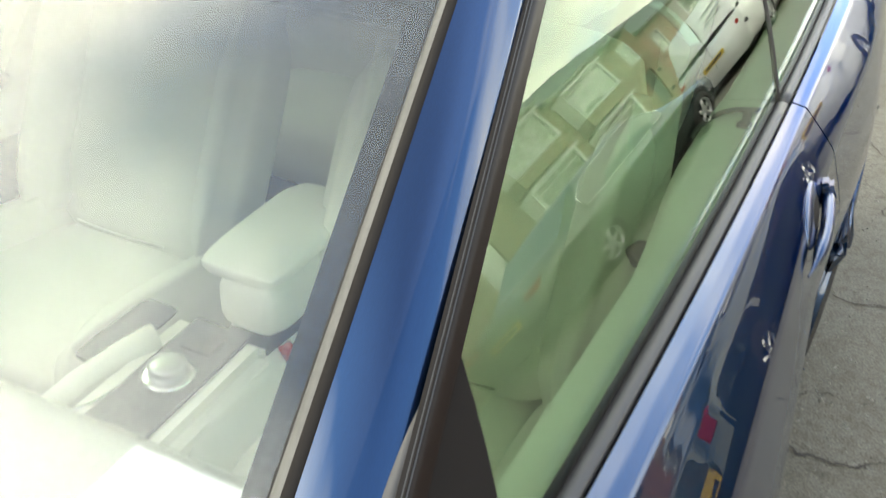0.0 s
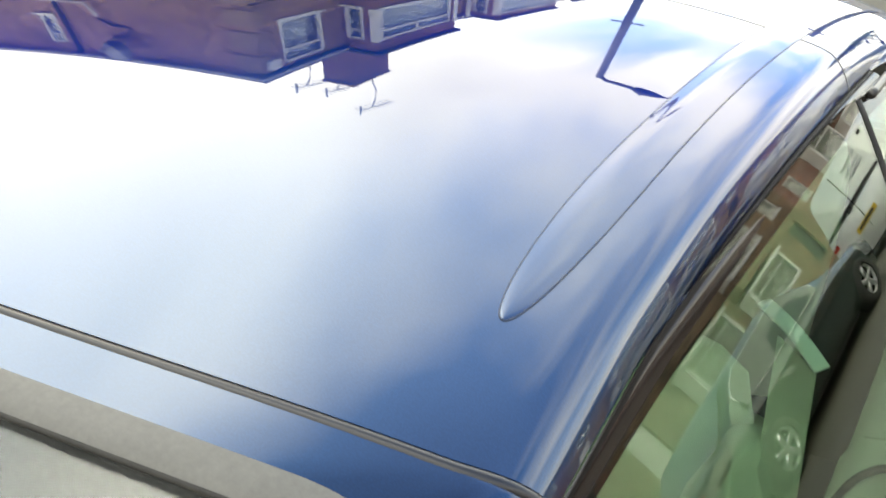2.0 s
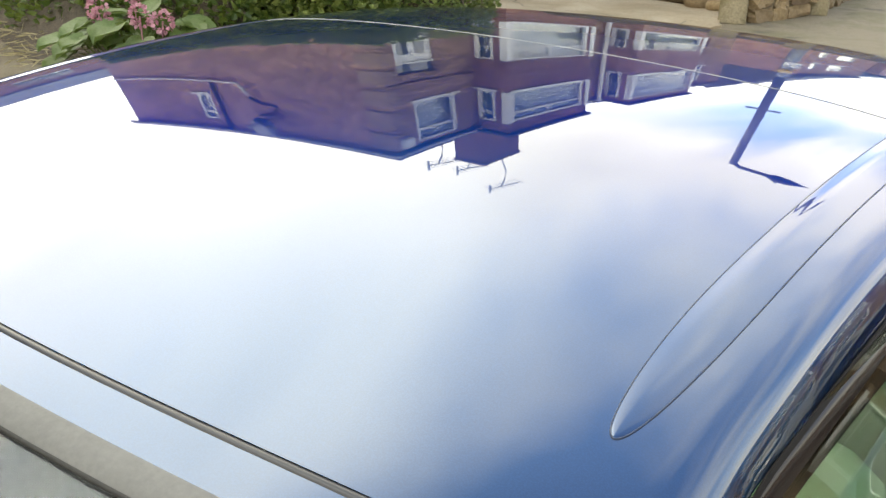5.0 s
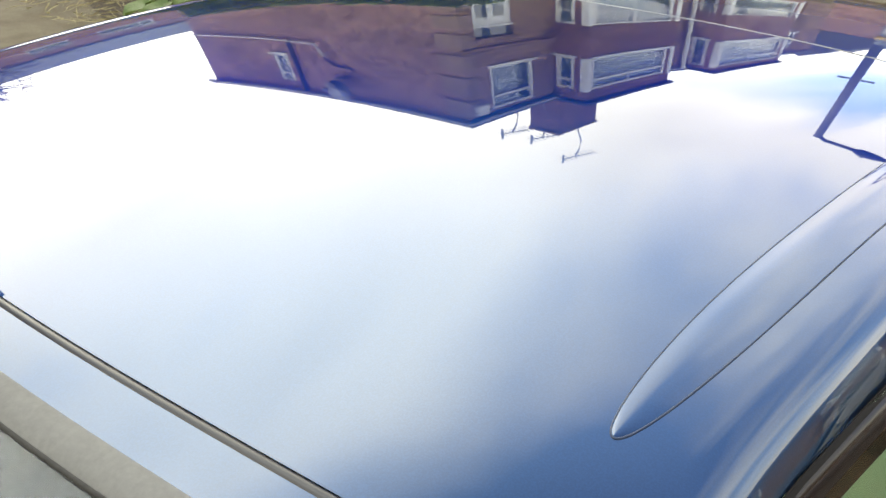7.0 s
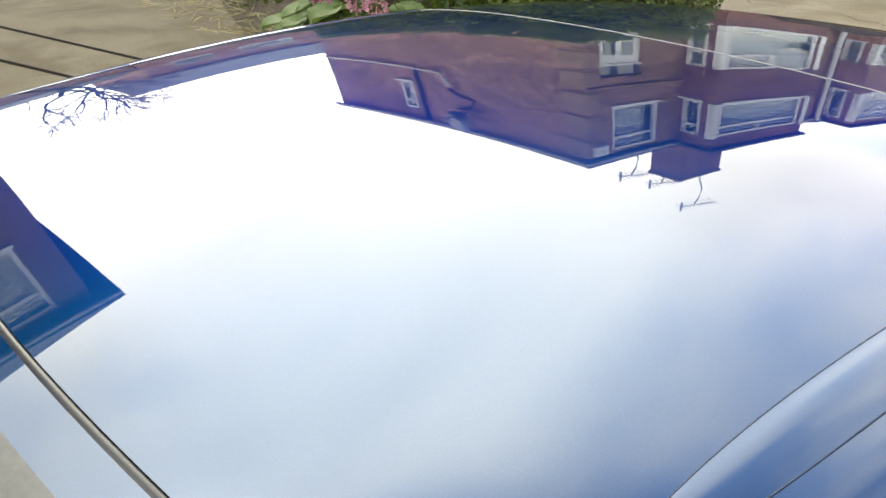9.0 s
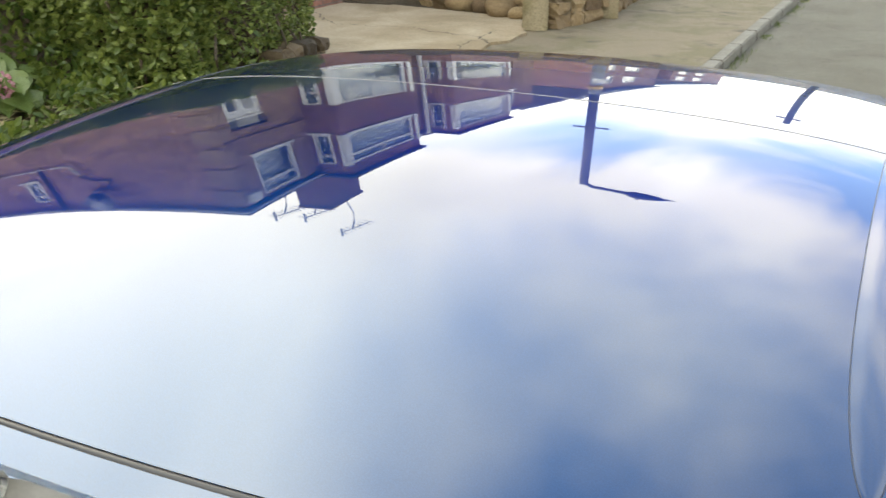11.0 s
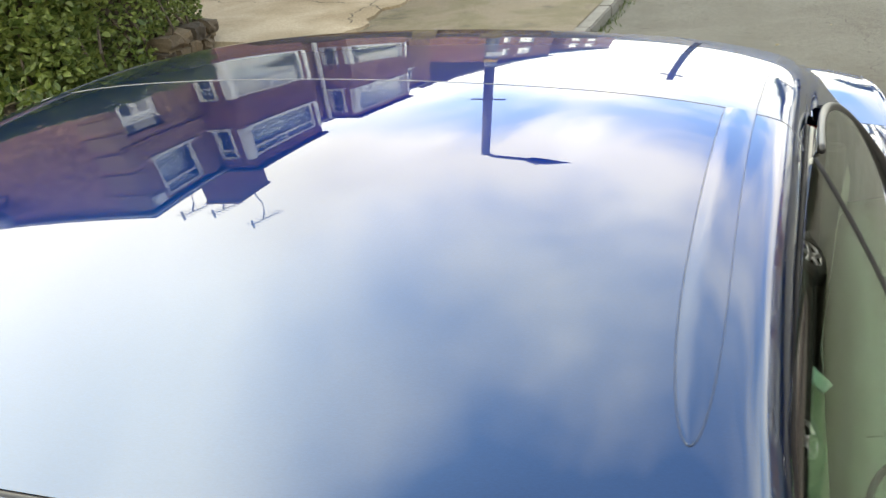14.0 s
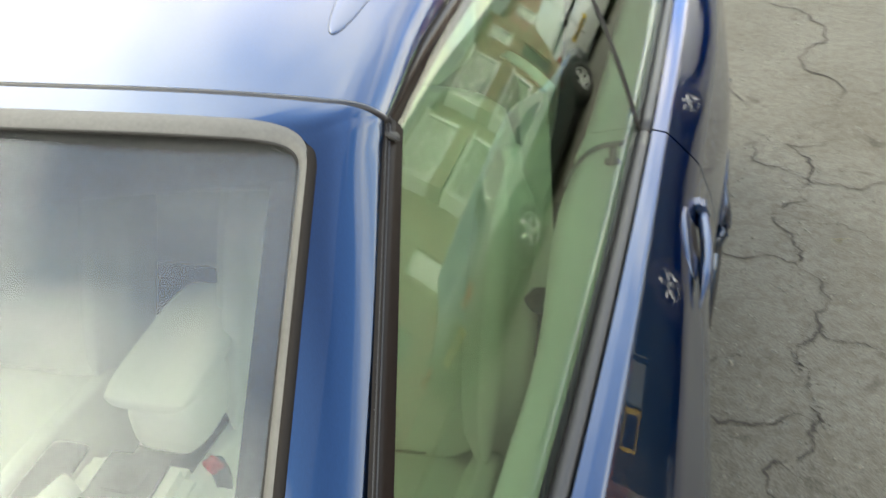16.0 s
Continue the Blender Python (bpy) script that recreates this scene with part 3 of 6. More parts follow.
part("alarm_box", boxes(((-6.3, 7.3, 6.02), (-6.2, 7.55, 6.28)), bevel=0.02), m_upvc, end_house, "white alarm box under the eaves")
downpipe(end_house, -6.2, 12.95, 0.3, 6.45, m_upvc)
part("cable", sweep([(-9.2, 7.2, 5.25), (-8.95, 7.2, 5.45), (-8.6, 7.2, 5.5), (-8.75, 7.2, 5.8), (-9.1, 7.2, 5.85)], 0.025, 6), m_dark_wood, end_house, "dark sagging cable on the wall")
part("downpipe", sweep([(-10.0, 7.19, 4.7), (-9.95, 7.19, 6.4)], 0.035), m_dark_wood, end_house)
part("vent_pipe", sweep([(-9.15, 7.17, 5.15), (-9.3, 7.17, 4.72), (-12.7, 7.17, 4.35)], 0.034), m_upvc, end_house)
dish = part("satellite_dish", lathe([(-0.075, 0.29), (-0.055, 0.24), (-0.025, 0.15), (0.0, 0.03), (0.012, 0.03), (-0.012, 0.15), (-0.042, 0.24), (-0.065, 0.295)], (-8.72, 6.98, 6.02), "y", 28), m_dish, end_house, "grey satellite dish on the wall", True)
part("dish_arm", sweep([(-8.72, 7.23, 5.9), (-8.72, 7.05, 5.85), (-8.72, 6.7, 5.88)], 0.016, 6), m_dish, dish)
part("receiver", boxes(((-8.75, 6.64, 5.86), (-8.69, 6.74, 5.94)), bevel=0.01), m_dish, dish)
stack = part("chimney", boxes(((-9.95, 13.1, 7.7), (-9.05, 14.55, 10.25)), bevel=0.02), m_dark_brick, end_house, "broad brown brick chimney stack")
part("chimney_cap", boxes(((-9.98, 13.05, 10.25), (-9.02, 14.60, 10.36)), bevel=0.02), m_brown_stone, stack)


def aerial(at, h, ang, arm):
    """A television aerial on a thin mast."""
    a = thing("aerial", "thin metal television aerial on a mast", "aerial", at, "aerials on the chimney")
    x, y, z = at
    part("mast", sweep([(x, y, z), (x, y + 0.04, z + h * 0.35), (x, y + 0.20, z + h * 0.62), (x, y + 0.14, z + h * 0.85), (x, y, z + h)], 0.020), m_satin, a)
    c, s_ = math.cos(radians(ang)), math.sin(radians(ang))
    part("boom", sweep([(x - c * arm * 0.4, y - s_ * arm * 0.4, z + h), (x + c * arm * 0.6, y + s_ * arm * 0.6, z + h + 0.06)], 0.014), m_satin, a)
    for k in range(7):
        t = -0.4 + k / 6
        px, py = x + c * arm * t, y + s_ * arm * t
        part("element", sweep([(px + s_ * 0.22, py - c * 0.22, z + h), (px - s_ * 0.22, py + c * 0.22, z + h)], 0.009, 5), m_satin, a)
    part("reflector", sweep([(x - c * arm * 0.4, y - s_ * arm * 0.4, z + h - 0.18), (x - c * arm * 0.4, y - s_ * arm * 0.4, z + h + 0.18)], 0.03, 6), m_satin, a)


aerial((-9.5, 14.45, 10.36), 1.75, 75, 1.0)
aerial((-9.5, 13.0, 8.3), 2.25, 75, 0.8)
aerial((-9.4, 11.8, 8.2), 1.55, 75, 0.7)

second_house = thing("house", "terrace house with brick bay and white windows", "house", (-9.5, 16.0, 0), "terrace beside the street")
house_base(second_house, XF, XB, 13.09, 19.3, 6.5, 8.4, 0, 0, m_brown_stone, m_brick, [(13.3, 15.9, 2.1, 4.0), (13.3, 15.9, 5.1, 6.3), (17.0, 17.85, 2.0, 4.2), (17.0, 18.0, 5.1, 6.2)], [], over=0.07)
bay(second_house, XF, -5.7, 13.2, 16.05, 0.0, 6.45, (2.15, 3.7), (5.12, 6.3), m_brick)
window(second_house, "x", XF, 1, 17.0, 18.0, 5.1, 6.2, ())
part("door", boxes(((-6.42, 17.0, 2.0), (-6.36, 17.85, 4.2))), m_upvc, second_house, "white front door")

far_house = thing("house", "far red brick terrace end with slate roof", "house", (-9, 33, 0), "terrace beside the street")
house_base(far_house, -6.9, -12.5, 28, 38, 6.6, 9.6, 0, 0, m_brick, m_brick, [(29, 30, 1.6, 3.0), (29, 30, 4.4, 5.7), (31.5, 34, 1.6, 3.2), (31.5, 34, 4.4, 5.7)], [])
for zz in ((1.6, 3.0), (4.4, 5.7)):
    window(far_house, "x", -6.9, 1, 29, 30, *zz, ())
    window(far_house, "x", -6.9, 1, 31.5, 34, *zz)
far_two = thing("house", "far brick terrace lower down the street", "house", (-9, 46, 0), "terrace beside the street")
house_base(far_two, -6.4, -12.5, 38.5, 56, 5.4, 8.2, 0, 0, m_brick, m_brick, [(40, 42.5, 1.0, 2.4), (40, 42.5, 3.4, 4.7), (45, 48, 1.0, 2.4), (45, 48, 3.4, 4.7)], [])
for zz in ((1.0, 2.4), (3.4, 4.7)):
    window(far_two, "x", -6.4, 1, 40, 42.5, *zz)
    window(far_two, "x", -6.4, 1, 45, 48, *zz)

near_house = thing("house", "rendered house with overhanging eaves across the yard", "house", (-12, -3, 0))
m_render = speckled("brown_render", (0.16, 0.11, 0.09), (0.24, 0.17, 0.14), 25, 1.5, 0.9, 0.3, 0.01)
house_base(near_house, -9.3, -15, -9, 0.75, 7.0, 9.5, 1, 1, m_render, m_render, [(-1.3, 0.3, 5.45, 6.85), (-1.3, 0.3, 1.2, 3.0)], [])
window(near_house, "x", -9.3, 1, -1.3, 0.3, 5.45, 6.85)
window(near_house, "x", -9.3, 1, -1.3, 0.3, 1.2, 3.0)

side_house = thing("house", "low red brick house beyond the yard", "house", (-29, 11, 0))
house_base(side_house, -26, -33, 8.0, 18, 5.6, 7.8, 0, 0, m_brick, m_brick, [(9, 10.4, 3.4, 4.7), (11.4, 13.4, 3.4, 4.7), (15, 16.5, 3.4, 4.7)], [])
for a, b in ((9, 10.4), (11.4, 13.4), (15, 16.5)):
    window(side_house, "x", -26, 1, a, b, 3.4, 4.7)
side_low = thing("garage", "low red brick outbuilding beyond the yard", "outbuilding", (-29, 5, 0))
house_base(side_low, -26, -31, 2.5, 7.9, 2.9, 4.0, 0, 0, m_brick, m_brick, [], [])


# ---- opposite side of the street ----
tagged(part("opposite_pavement", boxes(((6.9, -30, -0.05), (14.4, 60, 0.1)), bevel=0.01), m_pave), "tarmac pavement and forecourts across the road", "pavement", kind="structure")
for i, (ya, c, mf) in enumerate(((-16, -11.3, m_buff), (-9, -7.2, m_dark_brick), (-2, 2.7, m_buff), (5, 6.8, m_dark_brick), (12, 16.7, m_buff), (19, 20.8, m_buff), (26, 30.7, m_brick), (33, 34.8, m_brick), (40, 44.7, m_brick))):
    yb = ya + 7
    h = thing("house", "terrace house with box bays and white windows opposite", "house", (17, (ya + yb) / 2, 0), "terrace opposite")
    d0 = ya + 0.7 if c > ya + 3.5 else yb - 1.7
    dz = (2.6, 2.2, 1.8, 1.4, 0.95, 0.5, -0.35, -1.15, -1.95)[i]
    lows, ups = (0.75 + dz, 2.0 + dz), (2.95 + dz, 4.5 + dz)
    house_base(h, 15.0, 22, ya + 0.004, yb - 0.004, 4.95 + dz, 7.0 + dz, 0, 0, mf, m_brick, [(c - 1.2, c + 1.2, *lows), (c - 1.2, c + 1.2, *ups), (d0, d0 + 0.95, 0.12 + dz, 2.2 + dz), (d0, d0 + 0.95, 3.1 + dz, 4.4 + dz)], [], out=-1, base=min(0, dz))
    for zz in (lows, ups):
        window(h, "x", 14.4, -1, c - 1.3, c + 1.3, *zz)
        part("bay_panel", boxes(((14.42, c - 1.4, zz[0] - 0.65), (14.98, c + 1.4, zz[0] - 0.02))), mf, h)
        part("bay_cheek", boxes(((14.44, c - 1.4, zz[0]), (14.98, c - 1.32, zz[1]))), m_upvc, h)
        part("bay_cheek", boxes(((14.44, c + 1.32, zz[0]), (14.98, c + 1.4, zz[1]))), m_upvc, h)
        part("bay_cap", boxes(((14.3, c - 1.46, zz[1] + 0.01), (14.98, c + 1.46, zz[1] + 0.13))), m_upvc, h)
    part("door", boxes(((15.1, d0, 0.12 + dz), (15.16, d0 + 0.95, 2.2 + dz))), m_dark_wood if i % 2 else m_upvc, h)
    window(h, "x", 15.0, -1, d0, d0 + 0.95, 3.1 + dz, 4.4 + dz, ())


# ---- the parked car: a blue hardtop convertible, nose towards -y, its left side at +x ----
car = thing("car", "blue convertible with closed metal roof parked by the kerb", "car", (0, 0, 0))


def smooth(t):
    t = min(max(t, 0), 1)
    return t * t * (3 - 2 * t)


def front_k(y):
    """1 over the windscreen, falling to 0 half a metre behind it."""
    t = min(max(1 - y / 0.5, 0), 1)
    return t * t * (3 - 2 * t)


def edge_x(y):
    """Half the width of the painted roof."""
    return 0.561 + 0.055 * max(y - 0.22, 0) - 0.10 * max(y - 0.95, 0) ** 2 + 0.007 * front_k(y)


def roof_z(x, y):
    s_ = max(abs(x) - (edge_x(y) - 0.042), 0)
    return 1.382 - 0.121 * (y - 0.756) ** 2 - 0.043 * max(y - 0.922, 0) ** 2 - 0.5 * max(y - 1.36, 0) ** 2 - 0.086 * x * x - 0.014 * (x / 0.55) ** 6 - 405 * (1 - 0.5 * front_k(y)) * (1 - 0.7 * smooth((y - 0.82) / 0.38)) * s_ ** 3


def seam_y(x):
    """The joint between windscreen frame and roof."""
    return 0.208 * x * x + 4 * max(abs(x) - 0.516, 0) ** 2


def us_fine(n=41):
    """From edge to edge, closer together at the shoulders."""
    return [math.sin(math.pi / 2 * math.sin(math.pi / 2 * t)) for t in lin(-1, 1, n)]


part("roof_panel", sheet(lambda u, v: (lambda x: (lambda y: (x, y, roof_z(x, y)))(seam_y(x) + 0.003 + (0.7855 - seam_y(x) - 0.003) * v))(u * edge_x(0.4 * v + 0.1 + 0.3 * v)), us_fine(61), lin(0, 1, 40)), m_paint, car, "glossy blue front roof panel", True, 0.012)
# joints
part("roof_joint", sweep([(u * edge_x(0.786), 0.786, roof_z(u * edge_x(0.786), 0.786) - 0.0004) for u in us_fine(61)], 0.0011, 8), m_seam, car, "thin pale joint across the roof", True)
part("header_seal", sweep([(u * 0.569, seam_y(u * 0.569), roof_z(u * 0.569, seam_y(u * 0.569)) - 0.0024) for u in us_fine(61)], 0.0037, 10), m_seal, car, "dark rubber seal above the windscreen", True)


# raised roof rail cover: a long rounded panel, its inner edge proud of the roof, outlined by a fine joint
def rail_outline(n=56, y_end=0.786):
    """Centre, y and half-width of the panel from its rounded front to the joint across the roof."""
    pts = []
    for q_ in lin(0, 1, n):
        y = 0.155 + (y_end - 0.155) * q_ ** 2.2
        t = y - 0.155
        w = 0.0185 * (1 - (1 - min(1, t / 0.22)) ** 2.4) ** 0.5
        c = 0.5055 + 0.041 * (y - 0.6) + 0.052 * (y - 0.6) ** 2 - 0.001 + 0.001 * (1 - min(1, t / 0.16)) ** 2
        pts.append((c, y, w))
    return pts


def rail_lift(v, y):
    """Height of the panel over the roof: steep at the inner edge, sloping away outwards."""
    k = smooth((y - 0.155) / 0.25)
    rise = smooth((v + 1) / 0.85)
    return 0.0003 + 0.0008 * (1 - v * v) + 0.0017 * k * rise * (1 - 0.6 * (v + 1) / 2)


for side in (1, -1):
    pts = rail_outline()
    part("rail_cover", sheet(lambda i, v: (lambda q_: (side * (q_[0] + q_[2] * v), q_[1], roof_z(q_[0] + q_[2] * v, q_[1]) + rail_lift(v, q_[1])))(pts[i]), range(len(pts)), [-1, -0.94, -0.86, -0.78, -0.7, -0.6, -0.5, -0.3, -0.1, 0.2, 0.5, 0.8, 1]), m_paint, car, "slim raised blue roof rail cover", True)
    outer = rail_outline(70, 1.25)
    loop = [(side * (c - w), y, roof_z(c - w, y)) for c, y, w in pts[::-1]] + [(side * (c + w), y, roof_z(c + w, y)) for c, y, w in outer[1:]]
    part("rail_joint", sweep(loop, 0.0007, 6), m_joint, car, "fine dark joint round the rail cover", True)

# windscreen frame: header and pillars in one pressing
P_IN, D_IN = Vector((0.512, 0.014, 1.274)), Vector((0.105, -0.517, -0.290))
P_OUT, D_OUT = Vector((0.568, 0.068, 1.263)), Vector((0.112, -0.537, -0.240))


def on_roof(x, y):
    return Vector((x, y, roof_z(min(x, 0.568), y)))


def bend(p0, p1, p2, t):
    return p0.lerp(p1, t).lerp(p1.lerp(p2, t), t)


TURN = Vector((-0.010, -0.015, 0.026))  # the pillar turns its face outwards on its way down


def frame_in(w):
    """Inner edge of the painted frame: header (0 to 1), corner (1 to 2), pillar (2 to 3)."""
    if w < 1:
        x = 0.465 * w
        return on_roof(x, 0.208 * x * x - 0.037)
    a = on_roof(0.465, 0.008)
    e = P_IN + D_IN * 0.06 + Vector((0.0165, 0.0035, 0.005))
    if w < 2:
        return bend(a, Vector((0.528, 0.0225, 1.2815)), e, w - 1)
    return P_IN + D_IN * (0.06 + 1.44 * (w - 2)) + Vector((0.0165, 0.0035, 0.005)) + TURN * (w - 2)


def frame_out(w):
    if w < 1:
        x = 0.525 * w
        return on_roof(x, seam_y(x) - 0.003)
    e = P_OUT + D_OUT * 0.04
    if w < 2:
        t = w - 1
        if t < 0.55:
            x = 0.525 + 0.039 * t / 0.55
            return on_roof(x, seam_y(x) - 0.003)
        x = 0.564
        return bend(on_roof(x, seam_y(x) - 0.003), Vector((0.5695, 0.0755, 1.2655)), e, (t - 0.55) / 0.45)
    return P_OUT + D_OUT * (0.04 + 1.46 * (w - 2)) - TURN * (w - 2)


def frame_pt(w, v):
    p = frame_in(w).lerp(frame_out(w), v)
    k = min(max(w - 1.0, 0) / 1.25, 1)
    k = k * k * (3 - 2 * k)
    ends = (1 - v) * (frame_in(w).z - on_roof(frame_in(w).x, frame_in(w).y).z) + v * (frame_out(w).z - on_roof(frame_out(w).x, frame_out(w).y).z)
    p.z = (roof_z(min(p.x, 0.568), p.y) + ends) * (1 - k) + (p.z + 0.0045 * math.sin(math.pi * v)) * k
    p.x += 0.003 * math.sin(math.pi * v) * k
    # rolled edges
    p.z -= 0.003 * max(0, (v - 0.92) / 0.08) ** 2 * k
    return p


FRAME_W = lin(0, 0.95, 20) + lin(1.0, 2.0, 36) + lin(2.02, 3.0, 34)
FRAME_V = [0, 0.03, 0.07, 0.12, 0.2, 0.3, 0.4, 0.5, 0.6, 0.7, 0.8, 0.88, 0.93, 0.97, 1]
part("windscreen_frame", sheet(lambda w, v: (lambda p: (p.x if w > 0 else -p.x, p.y, p.z))(frame_pt(abs(w), v)), [-w for w in FRAME_W[:0:-1]] + FRAME_W, FRAME_V), m_paint, car, "blue windscreen frame with slanted pillars", True, 0.014)


def screen_pt(u, s_):
    """The windscreen: u across from -1 to 1, s_ downwards from its top edge."""
    a = P_IN + D_IN * s_
    w = a.x + 0.004
    bow = 0.062 + 0.10 * min(s_, 1.3)
    k = 1 - abs(u) ** 2.2
    return Vector((u * w, a.y - bow * k - 0.002, a.z + 0.031 * k * (1 - 0.25 * s_) - 0.004 - 0.0075 * min(1, 2 * k) * (1 - smooth((s_ - 0.02) / 0.28))))


part("windscreen", sheet(screen_pt, us_fine(41), lin(-0.035, 1.5, 36)), m_glass, car, "clear laminated windscreen", True, 0.005).visible_shadow = False
# painted border inside the glass, and the soft grey trim round it
for side in (1, -1):
    part("screen_border", sheet(lambda s_, u: screen_pt(side * u, s_) - Vector((0, 0, 0.0105)), lin(0.0, 1.5, 24), lin(0.952, 0.995, 4)), m_frit, car, "dark painted border of the windscreen", True)
part("shade_band", sheet(lambda u, s_: screen_pt(u, s_) - Vector((0, 0, 0.006)), us_fine(31), lin(-0.035, 0.44, 16)), m_shade, car, "grey shade band fading down the windscreen", True)
def trim_line():
    """Points along the frame's inner edge with the direction into the glass and the width of the lip."""
    out_ = []
    for w in [3 - q_ for q_ in lin(0, 1, 26)][:-1] + lin(2, 1, 22)[:-1] + lin(1, 0, 24):
        p, q_ = frame_in(w), frame_in(w - 0.01 if w > 0.02 else w + 0.01)
        d = (q_ - p).normalized() if w > 0.02 else Vector((-1, 0, 0))
        n_ = Vector((d.y, -d.x, 0)).normalized() if w <= 0.02 else Vector((-d.y, d.x, 0)).normalized()
        out_.append((p, n_, 0.0205 - 0.0120 * smooth((w - 1.0) / 0.9), 0.0098 * smooth((w - 1.3) / 0.7)))
    return out_


TRIM = trim_line()
TRIM += [(Vector((-p.x, p.y, p.z)), Vector((-n_.x, n_.y, n_.z)), wd, gp) for p, n_, wd, gp in TRIM[-2::-1]]
part("screen_trim", sheet(lambda i, k: TRIM[i][0] + TRIM[i][1] * (TRIM[i][3] - 0.0025 + TRIM[i][2] * k) + Vector((0, 0, 0.0010 - 0.0012 * k - 0.0065 * k ** 3)), range(len(TRIM)), [0, 0.04, 0.1, 0.2, 0.35, 0.5, 0.65, 0.8, 0.9, 0.96, 1.0]), m_trim_grey, car, "grey rubber windscreen trim", True, 0.003)
part("trim_lip", sweep([p + n_ * (gp - 0.0025 + wd) + Vector((0, 0, -0.0072)) for p, n_, wd, gp in TRIM], 0.0016, 8), m_rubber, car, "thin black lip against the glass", True)
for side in (1, -1):
    part("trim_shadow_gap", sweep([(side * p.x, p.y, p.z) for p in (frame_in(w) + Vector((-0.0040, 0.0015, -0.0010)) for w in lin(1.6, 3, 32))], 0.0050, 8, taper=lambda t: min(1, 0.2 + 6 * t)), m_matte, car, "black seal beside the pillar", True)


# ---- side glass, seals and flanks ----
def belt(y):
    return Vector((0.7311 + 0.0802 * y - 0.0194 * y * y, y, 0.949 + 0.03 * y))


def glass_top(y):
    if y < 0.06:
        d = 0.06 - y
        return Vector((0.583 + 0.194 * d, y, 1.243 - 0.447 * d))
    z = roof_z(edge_x(min(y, 0.95)), min(y, 0.95)) - 0.005
    p = Vector((0.583 + 0.045 * max(y - 0.2, 0), y, z))
    if y > 0.86:  # the quarter glass rounds down to the belt
        t = min((y - 0.86) / 0.50, 1)
        q_ = 1 - max(1 - t ** 2.1, 0) ** (1 / 2.1)
        p = p.lerp(belt(y) + Vector((0, 0, 0.02)), q_)
    return p


def glass_x(y, z):
    """The side glass is part of one smooth barrel that leans in as it rises."""
    h, k = z - belt(y).z, y - 0.5
    return belt(y).x - 0.371 * h - 0.587 * h * h + (0.025 * k - 0.047 * k * k) * h + 0.164 * h * (h - 0.3) * k


def glass_pt(y, v):
    z = glass_top(y).z * (1 - v) + belt(y).z * v
    return Vector((glass_x(y, z), y, z))


def split_y(v):
    """The joint between door glass and quarter glass leans forward as it rises."""
    return 0.665 + 0.10 * (1 - v)


def mirrored(p, side):
    return Vector((side * p.x, p.y, p.z))


